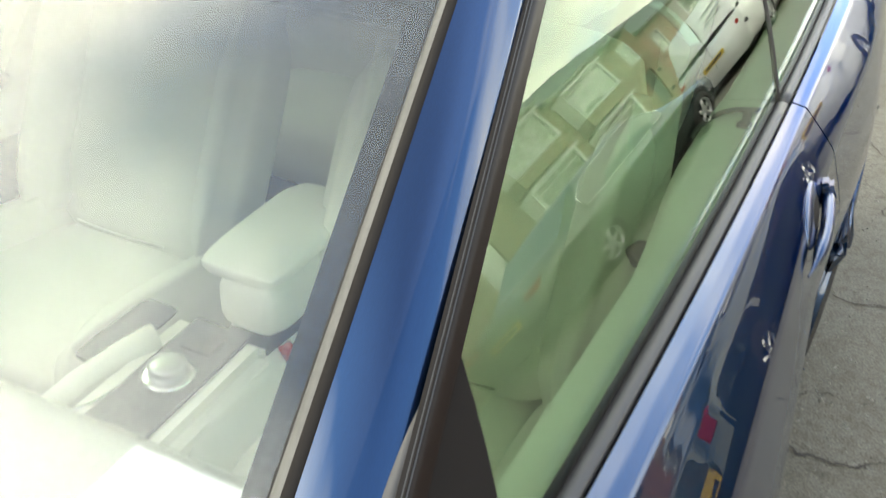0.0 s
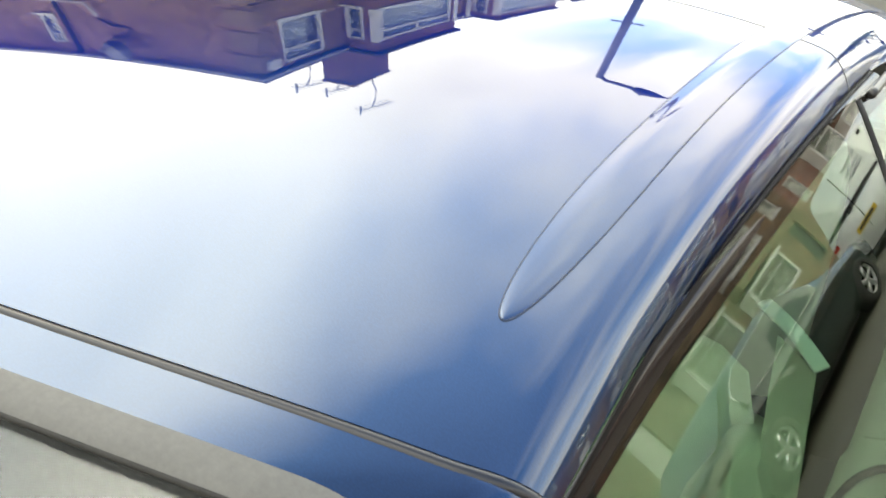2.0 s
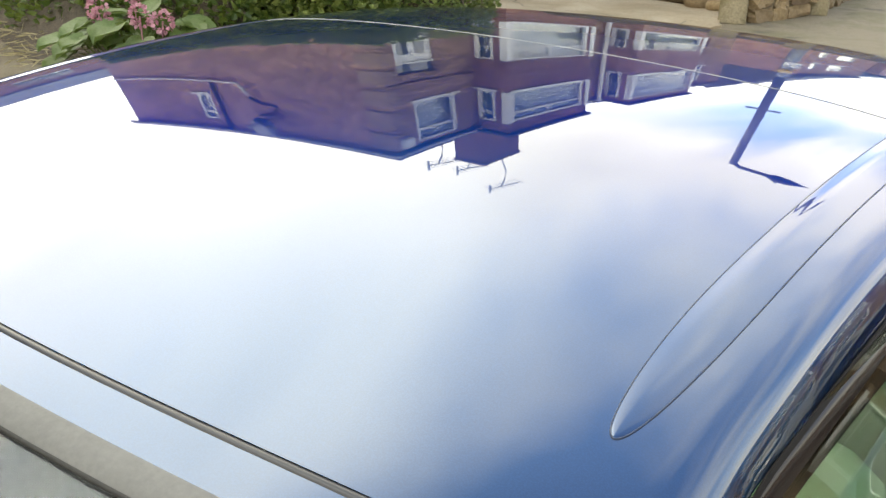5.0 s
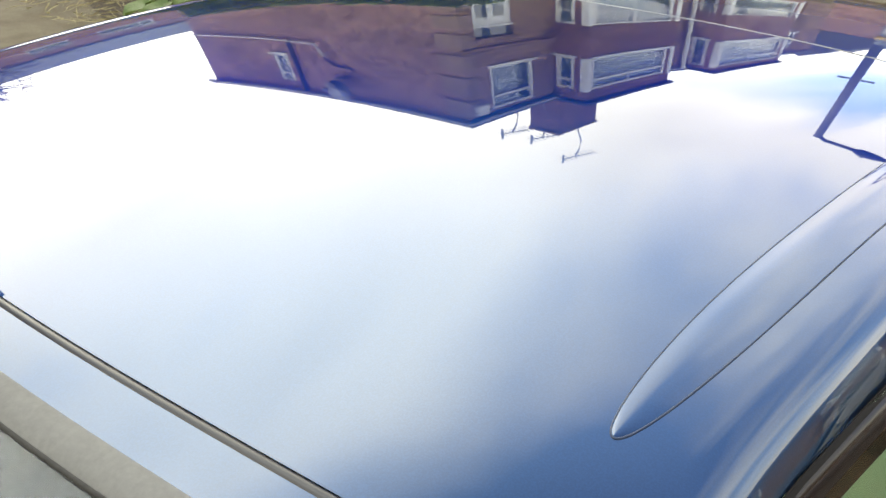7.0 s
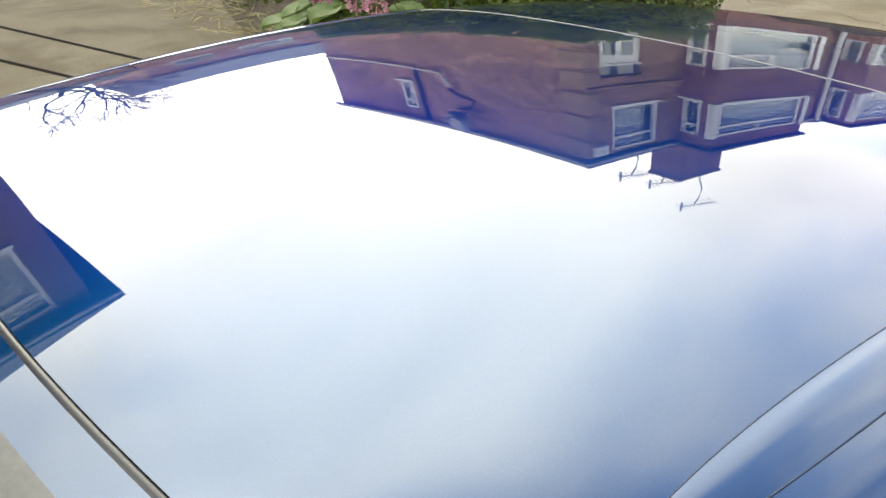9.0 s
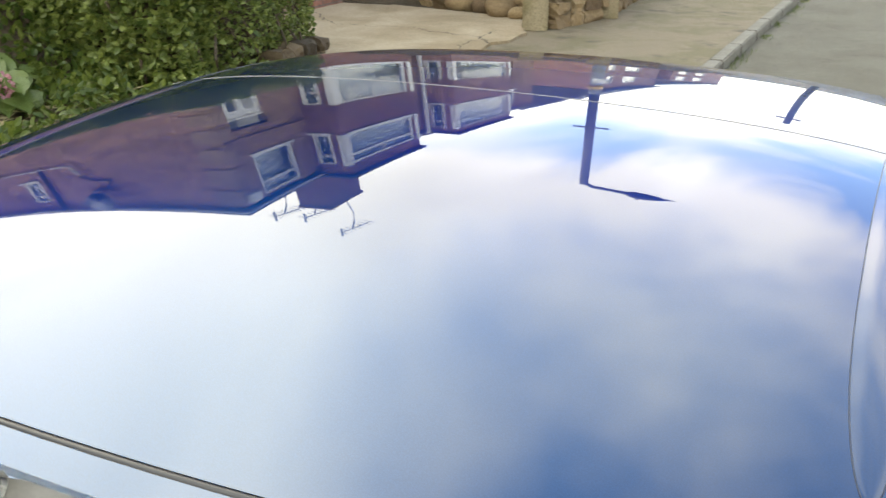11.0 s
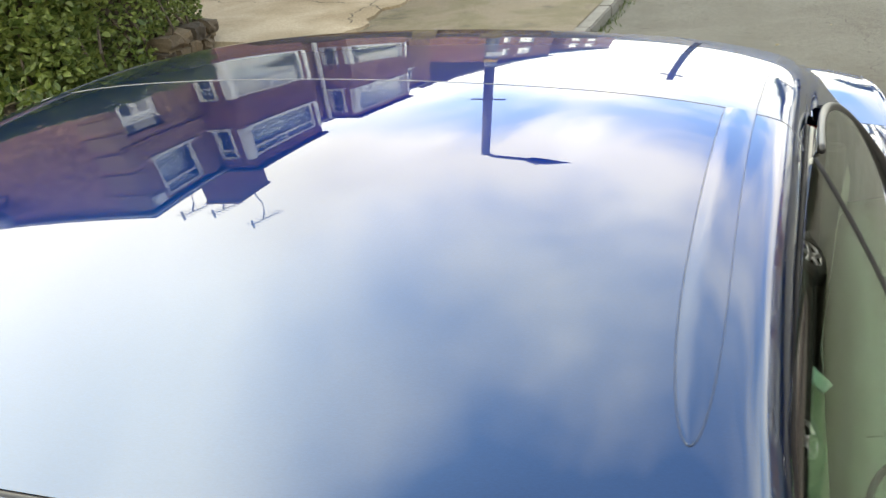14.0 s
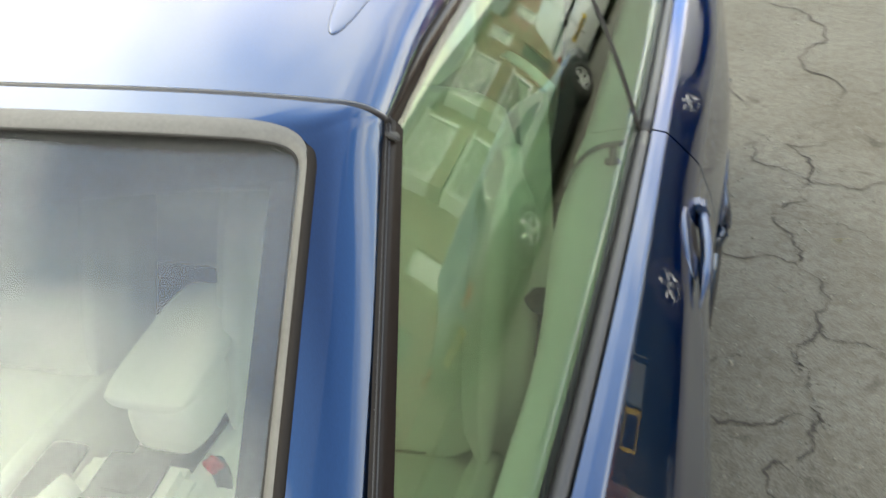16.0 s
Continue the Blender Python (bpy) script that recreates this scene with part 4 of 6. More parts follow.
for side in (1, -1):
    w = part("door_glass", sheet(lambda t, v: mirrored(glass_pt(-0.33 + (split_y(v) - 0.33 * -1 - 0.004) * t, v), side), lin(0, 1, 40), lin(-0.01, 1.04, 22)), m_green_glass, car, "green-tinted door glass", True, 0.004)
    w.visible_shadow = False
    w = part("quarter_glass", sheet(lambda t, v: mirrored(glass_pt(split_y(v) + 0.006 + (1.356 - split_y(v) - 0.006) * t, v), side), lin(0, 1, 30), lin(0.0, 1.03, 20)), m_green_glass, car, "green-tinted rear quarter glass", True, 0.004)
    w.visible_shadow = False
    part("glass_joint", sweep([mirrored(glass_pt(split_y(v) + 0.001, v) + Vector((0.002, 0, 0.001)), side) for v in lin(0.0, 1.0, 20)], 0.0065, 10, flat=0.7), m_rubber, car, "black strip between the side glasses", True)
    # one narrow weatherstrip in three bands between roof paint and glass
    ys_ = lin(0.075, 0.90, 40)
    def strip_pt(y, k):
        a = Vector((edge_x(y) + 0.0005, y, roof_z(edge_x(y), y) - 0.001))
        z = roof_z(edge_x(y), y) - 0.0065 - 0.0125 * smooth((y - 0.02) / 0.08)
        b = Vector((glass_x(y, z) + 0.001, y, z))
        p = a.lerp(b, k)
        p.z += 0.002 * math.sin(math.pi * k)
        return p
    def pillar_strip_pt(s_, k):
        p = (P_OUT + D_OUT * s_).lerp(P_OUT + D_OUT * s_ + Vector((0.0135, 0.004, -0.011)), k)
        p += Vector((0.0, 0.0, 0.0035)) * math.sin(math.pi * k) - Vector((0, 0, 0.0015))
        return p
    part("roof_seal", sheet(lambda y, k: mirrored(strip_pt(y, k), side), ys_, lin(-0.05, 0.2, 4)), m_matte, car, "black seal along the roof edge", True, 0.002)
    part("roof_strip", sheet(lambda y, k: mirrored(strip_pt(y, k) + Vector((0, 0, 0.0012 * math.sin(math.pi * (k - 0.2) / 0.6))), side), ys_, lin(0.2, 0.8, 8)), m_dark_trim, car, "dark brown reflective strip under the roof edge", True, 0.002)
    part("glass_seal", sheet(lambda y, k: mirrored(strip_pt(y, k), side), ys_, lin(0.8, 1.1, 4)), m_matte, car, "black seal over the side glass", True, 0.002)
    part("drip_line", sweep([mirrored(strip_pt(y, 0.10) + Vector((0, 0, 0.0012)), side) for y in ys_], 0.0011, 6), m_belt, car, "thin grey line along the roof edge", True)
    part("strip_end", sweep([mirrored(strip_pt(0.075, k) + Vector((0.0005, 0, 0.0005)), side) for k in lin(-0.05, 1.1, 8)], 0.0045, 8), m_matte, car, "moulded end of the roof seal", True)
    bm_ = pad(0.013, 0.022, 0.005, (0, 0, 0), 0, 0.002, 0.0005)
    bmesh.ops.transform(bm_, matrix=Matrix.Translation((side * 0.576, 0.066, 1.2555)) @ pose(0, 0, 0, -12, side * 26, side * 8), verts=bm_.verts)
    part("seal_corner", bm_, m_rubber, car, "moulded grey rubber corner of the seal", True)
    part("pillar_seal", sheet(lambda s_, k: mirrored(pillar_strip_pt(s_, k), side), lin(-0.02, 1.3, 30), lin(-0.06, 0.16, 4)), m_matte, car, "black seal beside the pillar", True, 0.003)
    part("pillar_strip", sheet(lambda s_, k: mirrored(pillar_strip_pt(s_, k) + Vector((0, 0, 0.001)), side), lin(-0.02, 1.3, 30), lin(0.16, 0.42, 6)), m_belt, car, "thin grey strip along the pillar", True, 0.003)
    part("strip_groove", sweep([mirrored(pillar_strip_pt(s_, 0.29) + Vector((0, 0, 0.0011)), side) for s_ in lin(-0.02, 1.3, 30)], 0.0010, 6), m_matte, car, "dark groove in the pillar strip", True)
    part("pillar_cover", sheet(lambda s_, k: mirrored(pillar_strip_pt(s_, k), side), lin(-0.02, 1.3, 30), lin(0.42, 1.12, 8)), m_cover, car, "dark brown pillar cover beside the door glass", True, 0.003)
    arch = [mirrored(glass_top(y) + Vector((0.004, 0, 0.002)), side) for y in [0.80 + 0.56 * math.sin(math.pi / 2 * t) for t in lin(0, 1, 50)]] + [mirrored(belt(1.362) + Vector((0.008, 0, z)), side) for z in (0.012, 0.004, -0.004)]
    part("quarter_seal", sweep(arch, 0.0125, 10, taper=lambda t: 0.38 + 0.22 * smooth(t / 0.4) + 0.4 * smooth((t - 0.45) / 0.45)), m_arch, car, "black rounded seal behind the quarter glass", True)
    part("belt_seal", sweep([mirrored(belt(y) + Vector((-0.002, 0, 0.000)), side) for y in lin(-0.42, 1.36, 30)], 0.0065, 8), m_matte, car, "black rubber belt seal", True)
    part("belt_strip", sweep([mirrored(belt(y) + Vector((0.012, 0, 0.001)), side) for y in lin(-0.45, 0.662, 24)], 0.009, 8, flat=0.5), m_belt, car, "grey metal belt strip", True)
    part("belt_strip", sweep([mirrored(belt(y) + Vector((0.012, 0, 0.001)), side) for y in lin(0.668, 1.39, 20)], 0.009, 8, flat=0.5), m_belt, car, "grey metal belt strip", True)


def flank(y):
    a = max(y - 1.5, 0)
    b = max(-1.1 - y, 0)
    return 0.912 + 0.062 * smooth((y - 0.5) / 0.9) - 0.03 * a * a - 0.16 * b * b


PROFILE = [(0.0, 0.953), (0.08, 0.952), (0.157, 0.950), (0.18, 0.9487), (0.20, 0.9462), (0.22, 0.9435), (0.32, 0.9297), (0.42, 0.9153), (0.52, 0.9003), (0.60, 0.8878), (0.63, 0.8815), (0.66, 0.8725), (0.72, 0.851), (0.78, 0.829), (0.84, 0.8065), (0.90, 0.7765), (0.94, 0.753), (0.98, 0.717), (1.0, 0.69), (1.0, 0.60), (1.0, 0.52), (0.985, 0.44), (0.955, 0.38), (0.945, 0.32), (0.93, 0.26), (0.86, 0.21)]
AXLES = (-1.22, 1.42)


def flank_pt(y, i):
    """Down the body side; i runs along the profile."""
    k = min(int(i), len(PROFILE) - 2)
    t = i - k
    fr = PROFILE[k][0] * (1 - t) + PROFILE[k + 1][0] * t
    z = PROFILE[k][1] * (1 - t) + PROFILE[k + 1][1] * t
    yb = min(max(y, -0.75), 1.9)
    b = belt(yb).x + 0.024
    if y < -0.75:
        b += (flank(y) - 0.12 - b) * min((-0.75 - y) / 0.7, 1)
    drop = 0.953 - z
    z = 0.953 - drop * (1 + (min(max((flank(y) - b) / 0.115, 0.9), 1.6) - 1) * math.exp(-max(drop, 0) / 0.15))
    z += 0.03 * min(max(yb, -0.2), 1.5) * max(0, (z - 0.5) / 0.45)
    if y < -0.55:
        z -= 0.16 * min(1, (-0.55 - y) / 1.4) ** 1.3 * max(0, (z - 0.3) / 0.65)
    tail = max(y - 2.08, 0) ** 2
    x = b + (flank(y) - b) * fr - 0.30 * tail
    z -= (0.22 * tail + 0.25 * smooth((y - 2.38) / 0.2) ** 2) * max(0, (z - 0.4) / 0.55)
    for ya in AXLES:  # round the wheel arches
        d = math.hypot(y - ya, z - 0.33)
        if d < 0.36 and z < 0.72:
            s_ = 0.36 / max(d, 0.02)
            y, z = ya + (y - ya) * s_, max(0.33 + (z - 0.33) * s_, 0.2)
            x = max(x, b + (flank(y) - b) * 0.99)
    return Vector((x, y, z))


def side_panel(name, y0, y1, label, cut0=0.0, cut1=0.0):
    """One panel of the body side between two joints that lean by cut metres towards the sill."""
    n_ = 4 * (len(PROFILE) - 1)
    def fn(side):
        def f_(t, i):
            j = min(int(i), len(PROFILE) - 2)
            k = min(1, max(0, (0.955 - PROFILE[j][1] - (PROFILE[j + 1][1] - PROFILE[j][1]) * (i - j)) / 0.3))
            return mirrored(flank_pt(y0 + cut0 * k + (y1 + cut1 * k - y0 - cut0 * k) * t, i), side)
        return f_
    for side in (1, -1):
        bm_ = sheet(fn(side), lin(0, 1, max(10, int((y1 - y0) / 0.03))), lin(0, len(PROFILE) - 1, n_))
        bmesh.ops.dissolve_degenerate(bm_, dist=0.0004, edges=bm_.edges)
        part(name, bm_, m_paint, car, label, True, 0.02, float(side))


side_panel("door", -0.62, 0.664, "blue car door", 0, 0.16)
side_panel("rear_wing", 0.669, 2.54, "blue rear wing", 0.16, 0)
side_panel("front_wing", -1.95, -0.625, "blue front wing")


def on_flank(y, z):
    """The body side's surface at a height."""
    i = next(k / 4 for k in range(8, 70) if flank_pt(y, k / 4).z <= z)
    a, b = flank_pt(y, i - 0.25), flank_pt(y, i)
    return a.lerp(b, (a.z - z) / max(a.z - b.z, 1e-6))


def handle(side):
    """A pull handle: a bowed bar with a pointed front, a square cap behind and a black oval for the shaded bowl above
    it.
    """
    out_ = Vector((0.90, 0, 0.44))
    up_ = Vector((-0.44, 0, 0.90))
    h0, h1 = 0.385, 0.585
    def spot(t):
        return on_flank(h0 + (h1 - h0) * t, 0.860 + 0.022 * t)
    pts = [mirrored(spot(t) - up_ * 0.005 + out_ * (0.001 + 0.013 * math.sin(math.pi * (0.03 + 0.90 * t)) ** 0.7), side) for t in lin(0, 1, 30)]
    h = part("handle", sweep(pts, 0.0085, 14, flat=1.25, taper=lambda t: 0.15 + 0.95 * smooth(t / 0.32)), m_paint, car, "blue pull handle with square rear cap", True)
    tilt = Matrix((out_, Vector((0, 1, 0)), up_)).transposed().to_4x4()
    flip = Matrix.Diagonal((side, 1, 1, 1))
    bm_ = bmesh.new()
    bmesh.ops.create_uvsphere(bm_, u_segments=32, v_segments=16, radius=1)
    c = spot(0.56) + up_ * 0.020 - out_ * 0.001
    bmesh.ops.transform(bm_, matrix=flip @ Matrix.Translation(c) @ tilt @ pose(0, 0, 0, 8, 0, 0) @ Matrix.Diagonal((0.009, 0.056, 0.021, 1)), verts=bm_.verts)
    bmesh.ops.recalc_face_normals(bm_, faces=bm_.faces)
    bezel = bm_.copy()
    mid_ = flip @ Matrix.Translation(c) @ tilt
    bmesh.ops.transform(bezel, matrix=mid_ @ Matrix.Diagonal((0.85, 1.38, 1.36, 1)) @ mid_.inverted(), verts=bezel.verts)
    part("bezel", bezel, m_paint, h, "blue rim round the recess", True)
    # the hollow's shade is put into a matte black oval on the door
    part("recess", bm_, m_matte, h, "black oval standing in for the shaded handle recess", True)
    bm_ = bmesh.new()
    box(bm_, (-0.004, -0.016, -0.015), (0.017, 0.016, 0.017), 0.006, flip @ Matrix.Translation(spot(1.02)) @ tilt)
    bmesh.ops.recalc_face_normals(bm_, faces=bm_.faces)
    part("lock_cap", bm_, m_paint, h, "blue lock cap")
    k_ = on_flank(0.36, 0.80)
    part("scratch", sweep([mirrored(Vector((k_.x + 0.001, 0.36 + 0.010 * math.cos(t), 0.80 + 0.010 * math.sin(t))), side) for t in lin(3.4, 5.0, 8)], 0.0004, 5), m_chrome, h)


handle(1)
handle(-1)


# bonnet, boot, bumpers and floor
def bonnet_pt(u, t):
    y = -0.80 - 1.10 * t
    z = 0.965 - 0.02 * t - 0.20 * t ** 2.2
    w = 0.66 + 0.06 * math.sin(math.pi * t) + 0.02
    return Vector((u * w, y - 0.05 * (1 - u * u), z + 0.045 * (1 - abs(u) ** 2.4) + 0.008 * math.exp(-((abs(u) - 0.55) / 0.1) ** 2)))


part("bonnet", sheet(bonnet_pt, us_fine(31), lin(0, 1, 24)), m_paint, car, "blue bonnet", True, 0.02)
part("cowl", sheet(lambda u, t: Vector((u * 0.70, -0.80 - 0.05 * (1 - u * u) + 0.12 * t, 0.955 - 0.015 * t)), us_fine(21), lin(0, 1, 4)), m_plastic, car, "dark plastic cowl", True, 0.01)


def shoulder(y):
    """Where the rear wing begins, at its top."""
    tail = max(y - 2.08, 0) ** 2
    return Vector((belt(min(y, 1.9)).x + 0.024 - 0.30 * tail, y, 0.953 + 0.03 * min(y, 1.5) - (0.22 * tail + 0.25 * smooth((y - 2.38) / 0.2) ** 2) * (0.953 + 0.03 * min(y, 1.5) - 0.4) / 0.55))


def pillar_top(y):
    """Roof edge, then the side of the rear window."""
    return Vector((edge_x(min(y, 1.307)) + 0.13 * max(y - 1.307, 0), y, roof_z(edge_x(min(y, 1.307)), min(y, 1.36)) - 0.25 * max(y - 1.36, 0) - 0.55 * max(y - 1.36, 0) ** 2))


def quarter_pt(y, v):
    """From the roof edge and rear window down to the quarter glass and the rear wing, on the barrel of the side glass."""
    e = pillar_top(y)
    low = smooth((y - 1.30) / 0.14)
    z = glass_top(min(y, 1.36)).z + 0.004
    a = Vector((glass_x(min(y, 1.36), z) + 0.004, y, z)).lerp(shoulder(y), low)
    p = e.lerp(a, v)
    barrel = glass_x(min(y, 1.40), p.z) + 0.004
    roll = min(1.0, max(e.z - p.z, 0.0) / 0.022) ** 0.75
    p.x = (e.x + (barrel - e.x) * (0.55 + 0.45 * smooth((e.z - p.z) / 0.12)) * roll) * (1 - low) + p.x * low
    p.x += 0.003 * math.sin(math.pi * v) * low
    return p


rear_ys = lin(0.7867, 1.307, 27)
bm_ = sheet(lambda u, y: (u * edge_x(y), y, roof_z(u * edge_x(y), y)), us_fine(61), rear_ys)
for side in (1, -1):
    sheet(lambda y, v: mirrored(quarter_pt(y, v), side), [y for y in rear_ys if y > 0.865] + lin(1.325, 1.84, 36), [t * t * (3 - 2 * t) * 0.5 + t * 0.5 for t in lin(0, 1, 20)], bm_)
bmesh.ops.remove_doubles(bm_, verts=bm_.verts, dist=0.0004)
bmesh.ops.recalc_face_normals(bm_, faces=bm_.faces)
part("roof_panel", bm_, m_paint, car, "glossy blue rear roof panel with rounded rear pillars", True, 0.008)
part("rear_window", sheet(lambda u, y: (lambda e: (u * (e.x - 0.004), y, e.z + 0.058 * (1 - abs(u) ** 2.6)))(pillar_top(y)), us_fine(31), lin(1.312, 1.84, 20)), m_tint, car, "dark heated rear window", True, 0.004)


def boot_pt(u, y):
    """Boot lid and its shoulders, carrying on from the rear window and pillars."""
    q_, e = shoulder(y), pillar_top(1.84)
    sink = shoulder(1.84).z - q_.z
    x, k = abs(u) * q_.x, smooth((y - 1.84) / 0.3)
    if x > e.x:
        t = (x - e.x) / (q_.x - e.x)
        z = e.z - sink + (q_.z - e.z + sink) * t + 0.003 * k * math.sin(math.pi * t)
    else:
        z = e.z - sink + 0.058 * (1 - (x / e.x) ** 2.6) * (1 - 0.5 * k)
    return Vector((u * q_.x, y, z))


part("boot_lid", sheet(boot_pt, us_fine(41), lin(1.843, 2.54, 34)), m_paint, car, "blue boot lid", True, 0.02)


def bumper(y_face, sgn, z0, z1, label):
    def fn(u, t):
        z = z0 + (z1 - z0) * t
        return Vector((u * 0.80, y_face - sgn * 0.22 * abs(u) ** 3 - sgn * 0.08 * (2 * t - 1) ** 2, z))
    part("bumper", sheet(fn, us_fine(31), lin(0, 1, 12)), m_paint, car, label, True, 0.03)


bumper(-2.02, -1, 0.22, 0.76, "blue front bumper")
bumper(2.58, 1, 0.24, 0.74, "blue rear bumper and tail")
for side in (1, -1):
    part("headlight", boxes(((side * 0.45 if side > 0 else -0.76, -2.0, 0.62), (0.76 if side > 0 else -0.45, -1.86, 0.75)), bevel=0.03), m_chrome, car, "clear headlight")
    part("tail_light", boxes(((0.45 if side > 0 else -0.75, 2.30, 0.80), (0.75 if side > 0 else -0.45, 2.44, 0.93)), bevel=0.03), m_red, car, "red tail light")
part("floor_pan", boxes(((-0.78, -1.9, 0.20), (0.78, 2.3, 0.30)), bevel=0.03), m_plastic, car, "dark underbody")
part("firewall", boxes(((-0.70, -0.80, 0.30), (0.70, -0.74, 0.90)), bevel=0.01), m_plastic, car)
part("rear_bulkhead", boxes(((-0.72, 1.50, 0.30), (0.72, 1.54, 1.06)), bevel=0.01), m_plastic, car)


def wheel(parent, x, y, r=0.33, wd=0.22, side=1, spokes=5):
    """Tyre and five-spoke rim, outer face towards side."""
    o = Vector((x, y, r))
    w = part("wheel", lathe([(-wd / 2, r * 0.66), (-wd / 2, r * 0.9), (-wd * 0.36, r * 0.985), (-wd * 0.2, r), (wd * 0.2, r), (wd * 0.36, r * 0.985), (wd / 2, r * 0.9), (wd / 2, r * 0.66), (wd * 0.2, r * 0.62), (-wd * 0.2, r * 0.62)], o, n=36, caps=False), m_tyre, parent, "black tyre", True)
    bm_ = lathe([(-wd * 0.4, r * 0.6), (-wd * 0.4, r * 0.66), (side * wd * 0.42, r * 0.66), (side * wd * 0.45, r * 0.63), (side * wd * 0.3, r * 0.58)] if side > 0 else [(wd * 0.4, r * 0.6), (wd * 0.4, r * 0.66), (-wd * 0.42, r * 0.66), (-wd * 0.45, r * 0.63), (-wd * 0.3, r * 0.58)], o, n=36, caps=False)
    for k in range(spokes):
        t = 2 * math.pi * k / spokes + 0.3
        d = Vector((0, math.cos(t), math.sin(t)))
        sweep([o + Vector((side * wd * 0.34, 0, 0)) + d * r * 0.05, o + Vector((side * wd * 0.36, 0, 0)) + d * r * 0.62], r * 0.11, 8, bm_, 0.5, (1, 0, 0))
    part("rim", bm_, m_alloy, w, "silver five-spoke rim", True)
    part("hub_cap", lathe([(side * wd * 0.2, r * 0.14), (side * wd * 0.42, r * 0.14), (side * wd * 0.44, r * 0.10)], o, n=20), m_alloy, w, "", True)
    part("brake_disc", lathe([(side * wd * 0.02, r * 0.5), (side * wd * 0.08, r * 0.5)], o, n=24), m_satin, w)
    return w


for side in (1, -1):
    for ya in AXLES:
        wheel(car, side * (0.785 if ya < 0 else 0.87), ya, side=side)

for side in (1, -1):
    # mirror and its black foot
    foot = part("mirror_foot", sheet(lambda t, v: mirrored(glass_pt(-0.232 - 0.048 * v - 0.30 * t, v), side) + Vector((side * 0.006, 0, 0)), lin(0, 1, 12), lin(0, 1, 8)), m_matte, car, "black triangular mirror foot", True, 0.02)
    part("foot_edge", sweep([mirrored(glass_pt(y, 0.0) + Vector((0.007, 0, 0.001)), side) for y in lin(-0.232, -0.56, 16)], 0.010, 10, taper=lambda t: 0.15 + 0.85 * smooth(t / 0.35)), m_belt, foot, "grey rounded edge of the mirror foot", True)
    bm_ = bmesh.new()
    bmesh.ops.create_uvsphere(bm_, u_segments=28, v_segments=16, radius=1)
    bmesh.ops.transform(bm_, matrix=Matrix.Translation((side * 0.90, -0.47, 0.985)) @ pose(0, 0, 0, 0, 0, side * -8) @ Matrix.Diagonal((0.12, 0.075, 0.072, 1)), verts=bm_.verts)
    mh = part("mirror", bm_, m_paint, car, "blue door mirror housing", True)
    part("mirror_arm", sweep([(side * 0.72, -0.44, 0.965), (side * 0.80, -0.46, 0.965)], 0.03, 10), m_plastic, mh, "", True)

# ---- cabin ----
m_carpet = speckled("carpet", (0.03, 0.032, 0.03), (0.06, 0.062, 0.058), 160, 4, 0.95, 0.4, 0.004)


m_stitch = Mat("seat_stitching", (0.42, 0.42, 0.37), 0.8).m


def seat(x, forward=0.0):
    """A reclined leather seat with bolsters and a stitched panel low in its back."""
    st = part("seat", pad(0.46, 0.52, 0.15, (x, 0.34, 0.40), 8), m_leather, car, "cream leather front seat", True)
    for sx in (-1, 1):
        part("cushion_side", pad(0.09, 0.50, 0.19, (x + sx * 0.22, 0.34, 0.43), 8, 0.04), m_leather, st, "", True)
        part("bolster", pad(0.10, 0.19, 0.54, (x + sx * 0.215, 0.615, 0.69), 25, 0.05), m_leather, st, "", True)
    part("backrest", pad(0.44, 0.13, 0.62, (x, 0.66, 0.72), 25), m_leather, st, "", True)
    part("centre_panel", pad(0.25, 0.05, 0.26, (x, 0.575, 0.585), 25, 0.02), m_leather, st, "", True)
    part("upper_panel", pad(0.25, 0.05, 0.22, (x, 0.685, 0.83), 25, 0.02), m_leather, st, "", True)
    part("headrest", pad(0.27, 0.11, 0.19, (x, 0.815, 1.10), 16, 0.05), m_leather, st, "", True)
    for sx in (-0.06, 0.06):
        part("headrest_rod", sweep([(x + sx, 0.785, 0.97), (x + sx, 0.81, 1.04)], 0.006), m_chrome, st, "", True)
    def seam_pt(dx, z):
        return Vector((x + dx, 0.526 + 0.45 * (z - 0.585), z))
    part("seam", sweep([seam_pt(dx, 0.712 - 0.9 * dx * dx) for dx in lin(-0.108, 0.108, 14)], 0.0026, 6), m_stitch, st, "stitched seam", True)
    part("seam", sweep([seam_pt(dx, 0.482 + 0.3 * dx * dx) for dx in lin(-0.108, 0.108, 14)], 0.0026, 6), m_stitch, st, "stitched seam", True)
    part("base", boxes(((x - 0.2, 0.12, 0.28), (x + 0.2, 0.58, 0.345)), bevel=0.02), m_plastic, st)
    for ob in [st, *st.children]:
        ob.data.transform(Matrix.Translation((0, -forward, 0)))
    return st


seat(-0.37)
seat(0.37, 0.08)
# rear bench
rear = part("rear_seat", pad(1.15, 0.45, 0.20, (0, 1.10, 0.50), 8), m_leather, car, "cream leather rear bench", True)
part("backrest", pad(1.15, 0.14, 0.55, (0, 1.38, 0.80), 18), m_leather, rear, "", True)

part("carpet", boxes(((-0.70, -0.74, 0.301), (0.70, 1.50, 0.32))), m_carpet, car)
cons = part("console", boxes(((-0.035, -0.62, 0.32), (0.155, 0.25, 0.565)), bevel=0.02), m_leather, car, "cream centre console")
part("console_insert", boxes(((0.008, -0.45, 0.564), (0.118, 0.245, 0.572)), bevel=0.004), m_plastic, cons, "dark console insert")
part("switch_row", boxes(((0.035, 0.165, 0.571), (0.092, 0.215, 0.577)), bevel=0.002), m_gloss_black, cons, "row of small black switches")
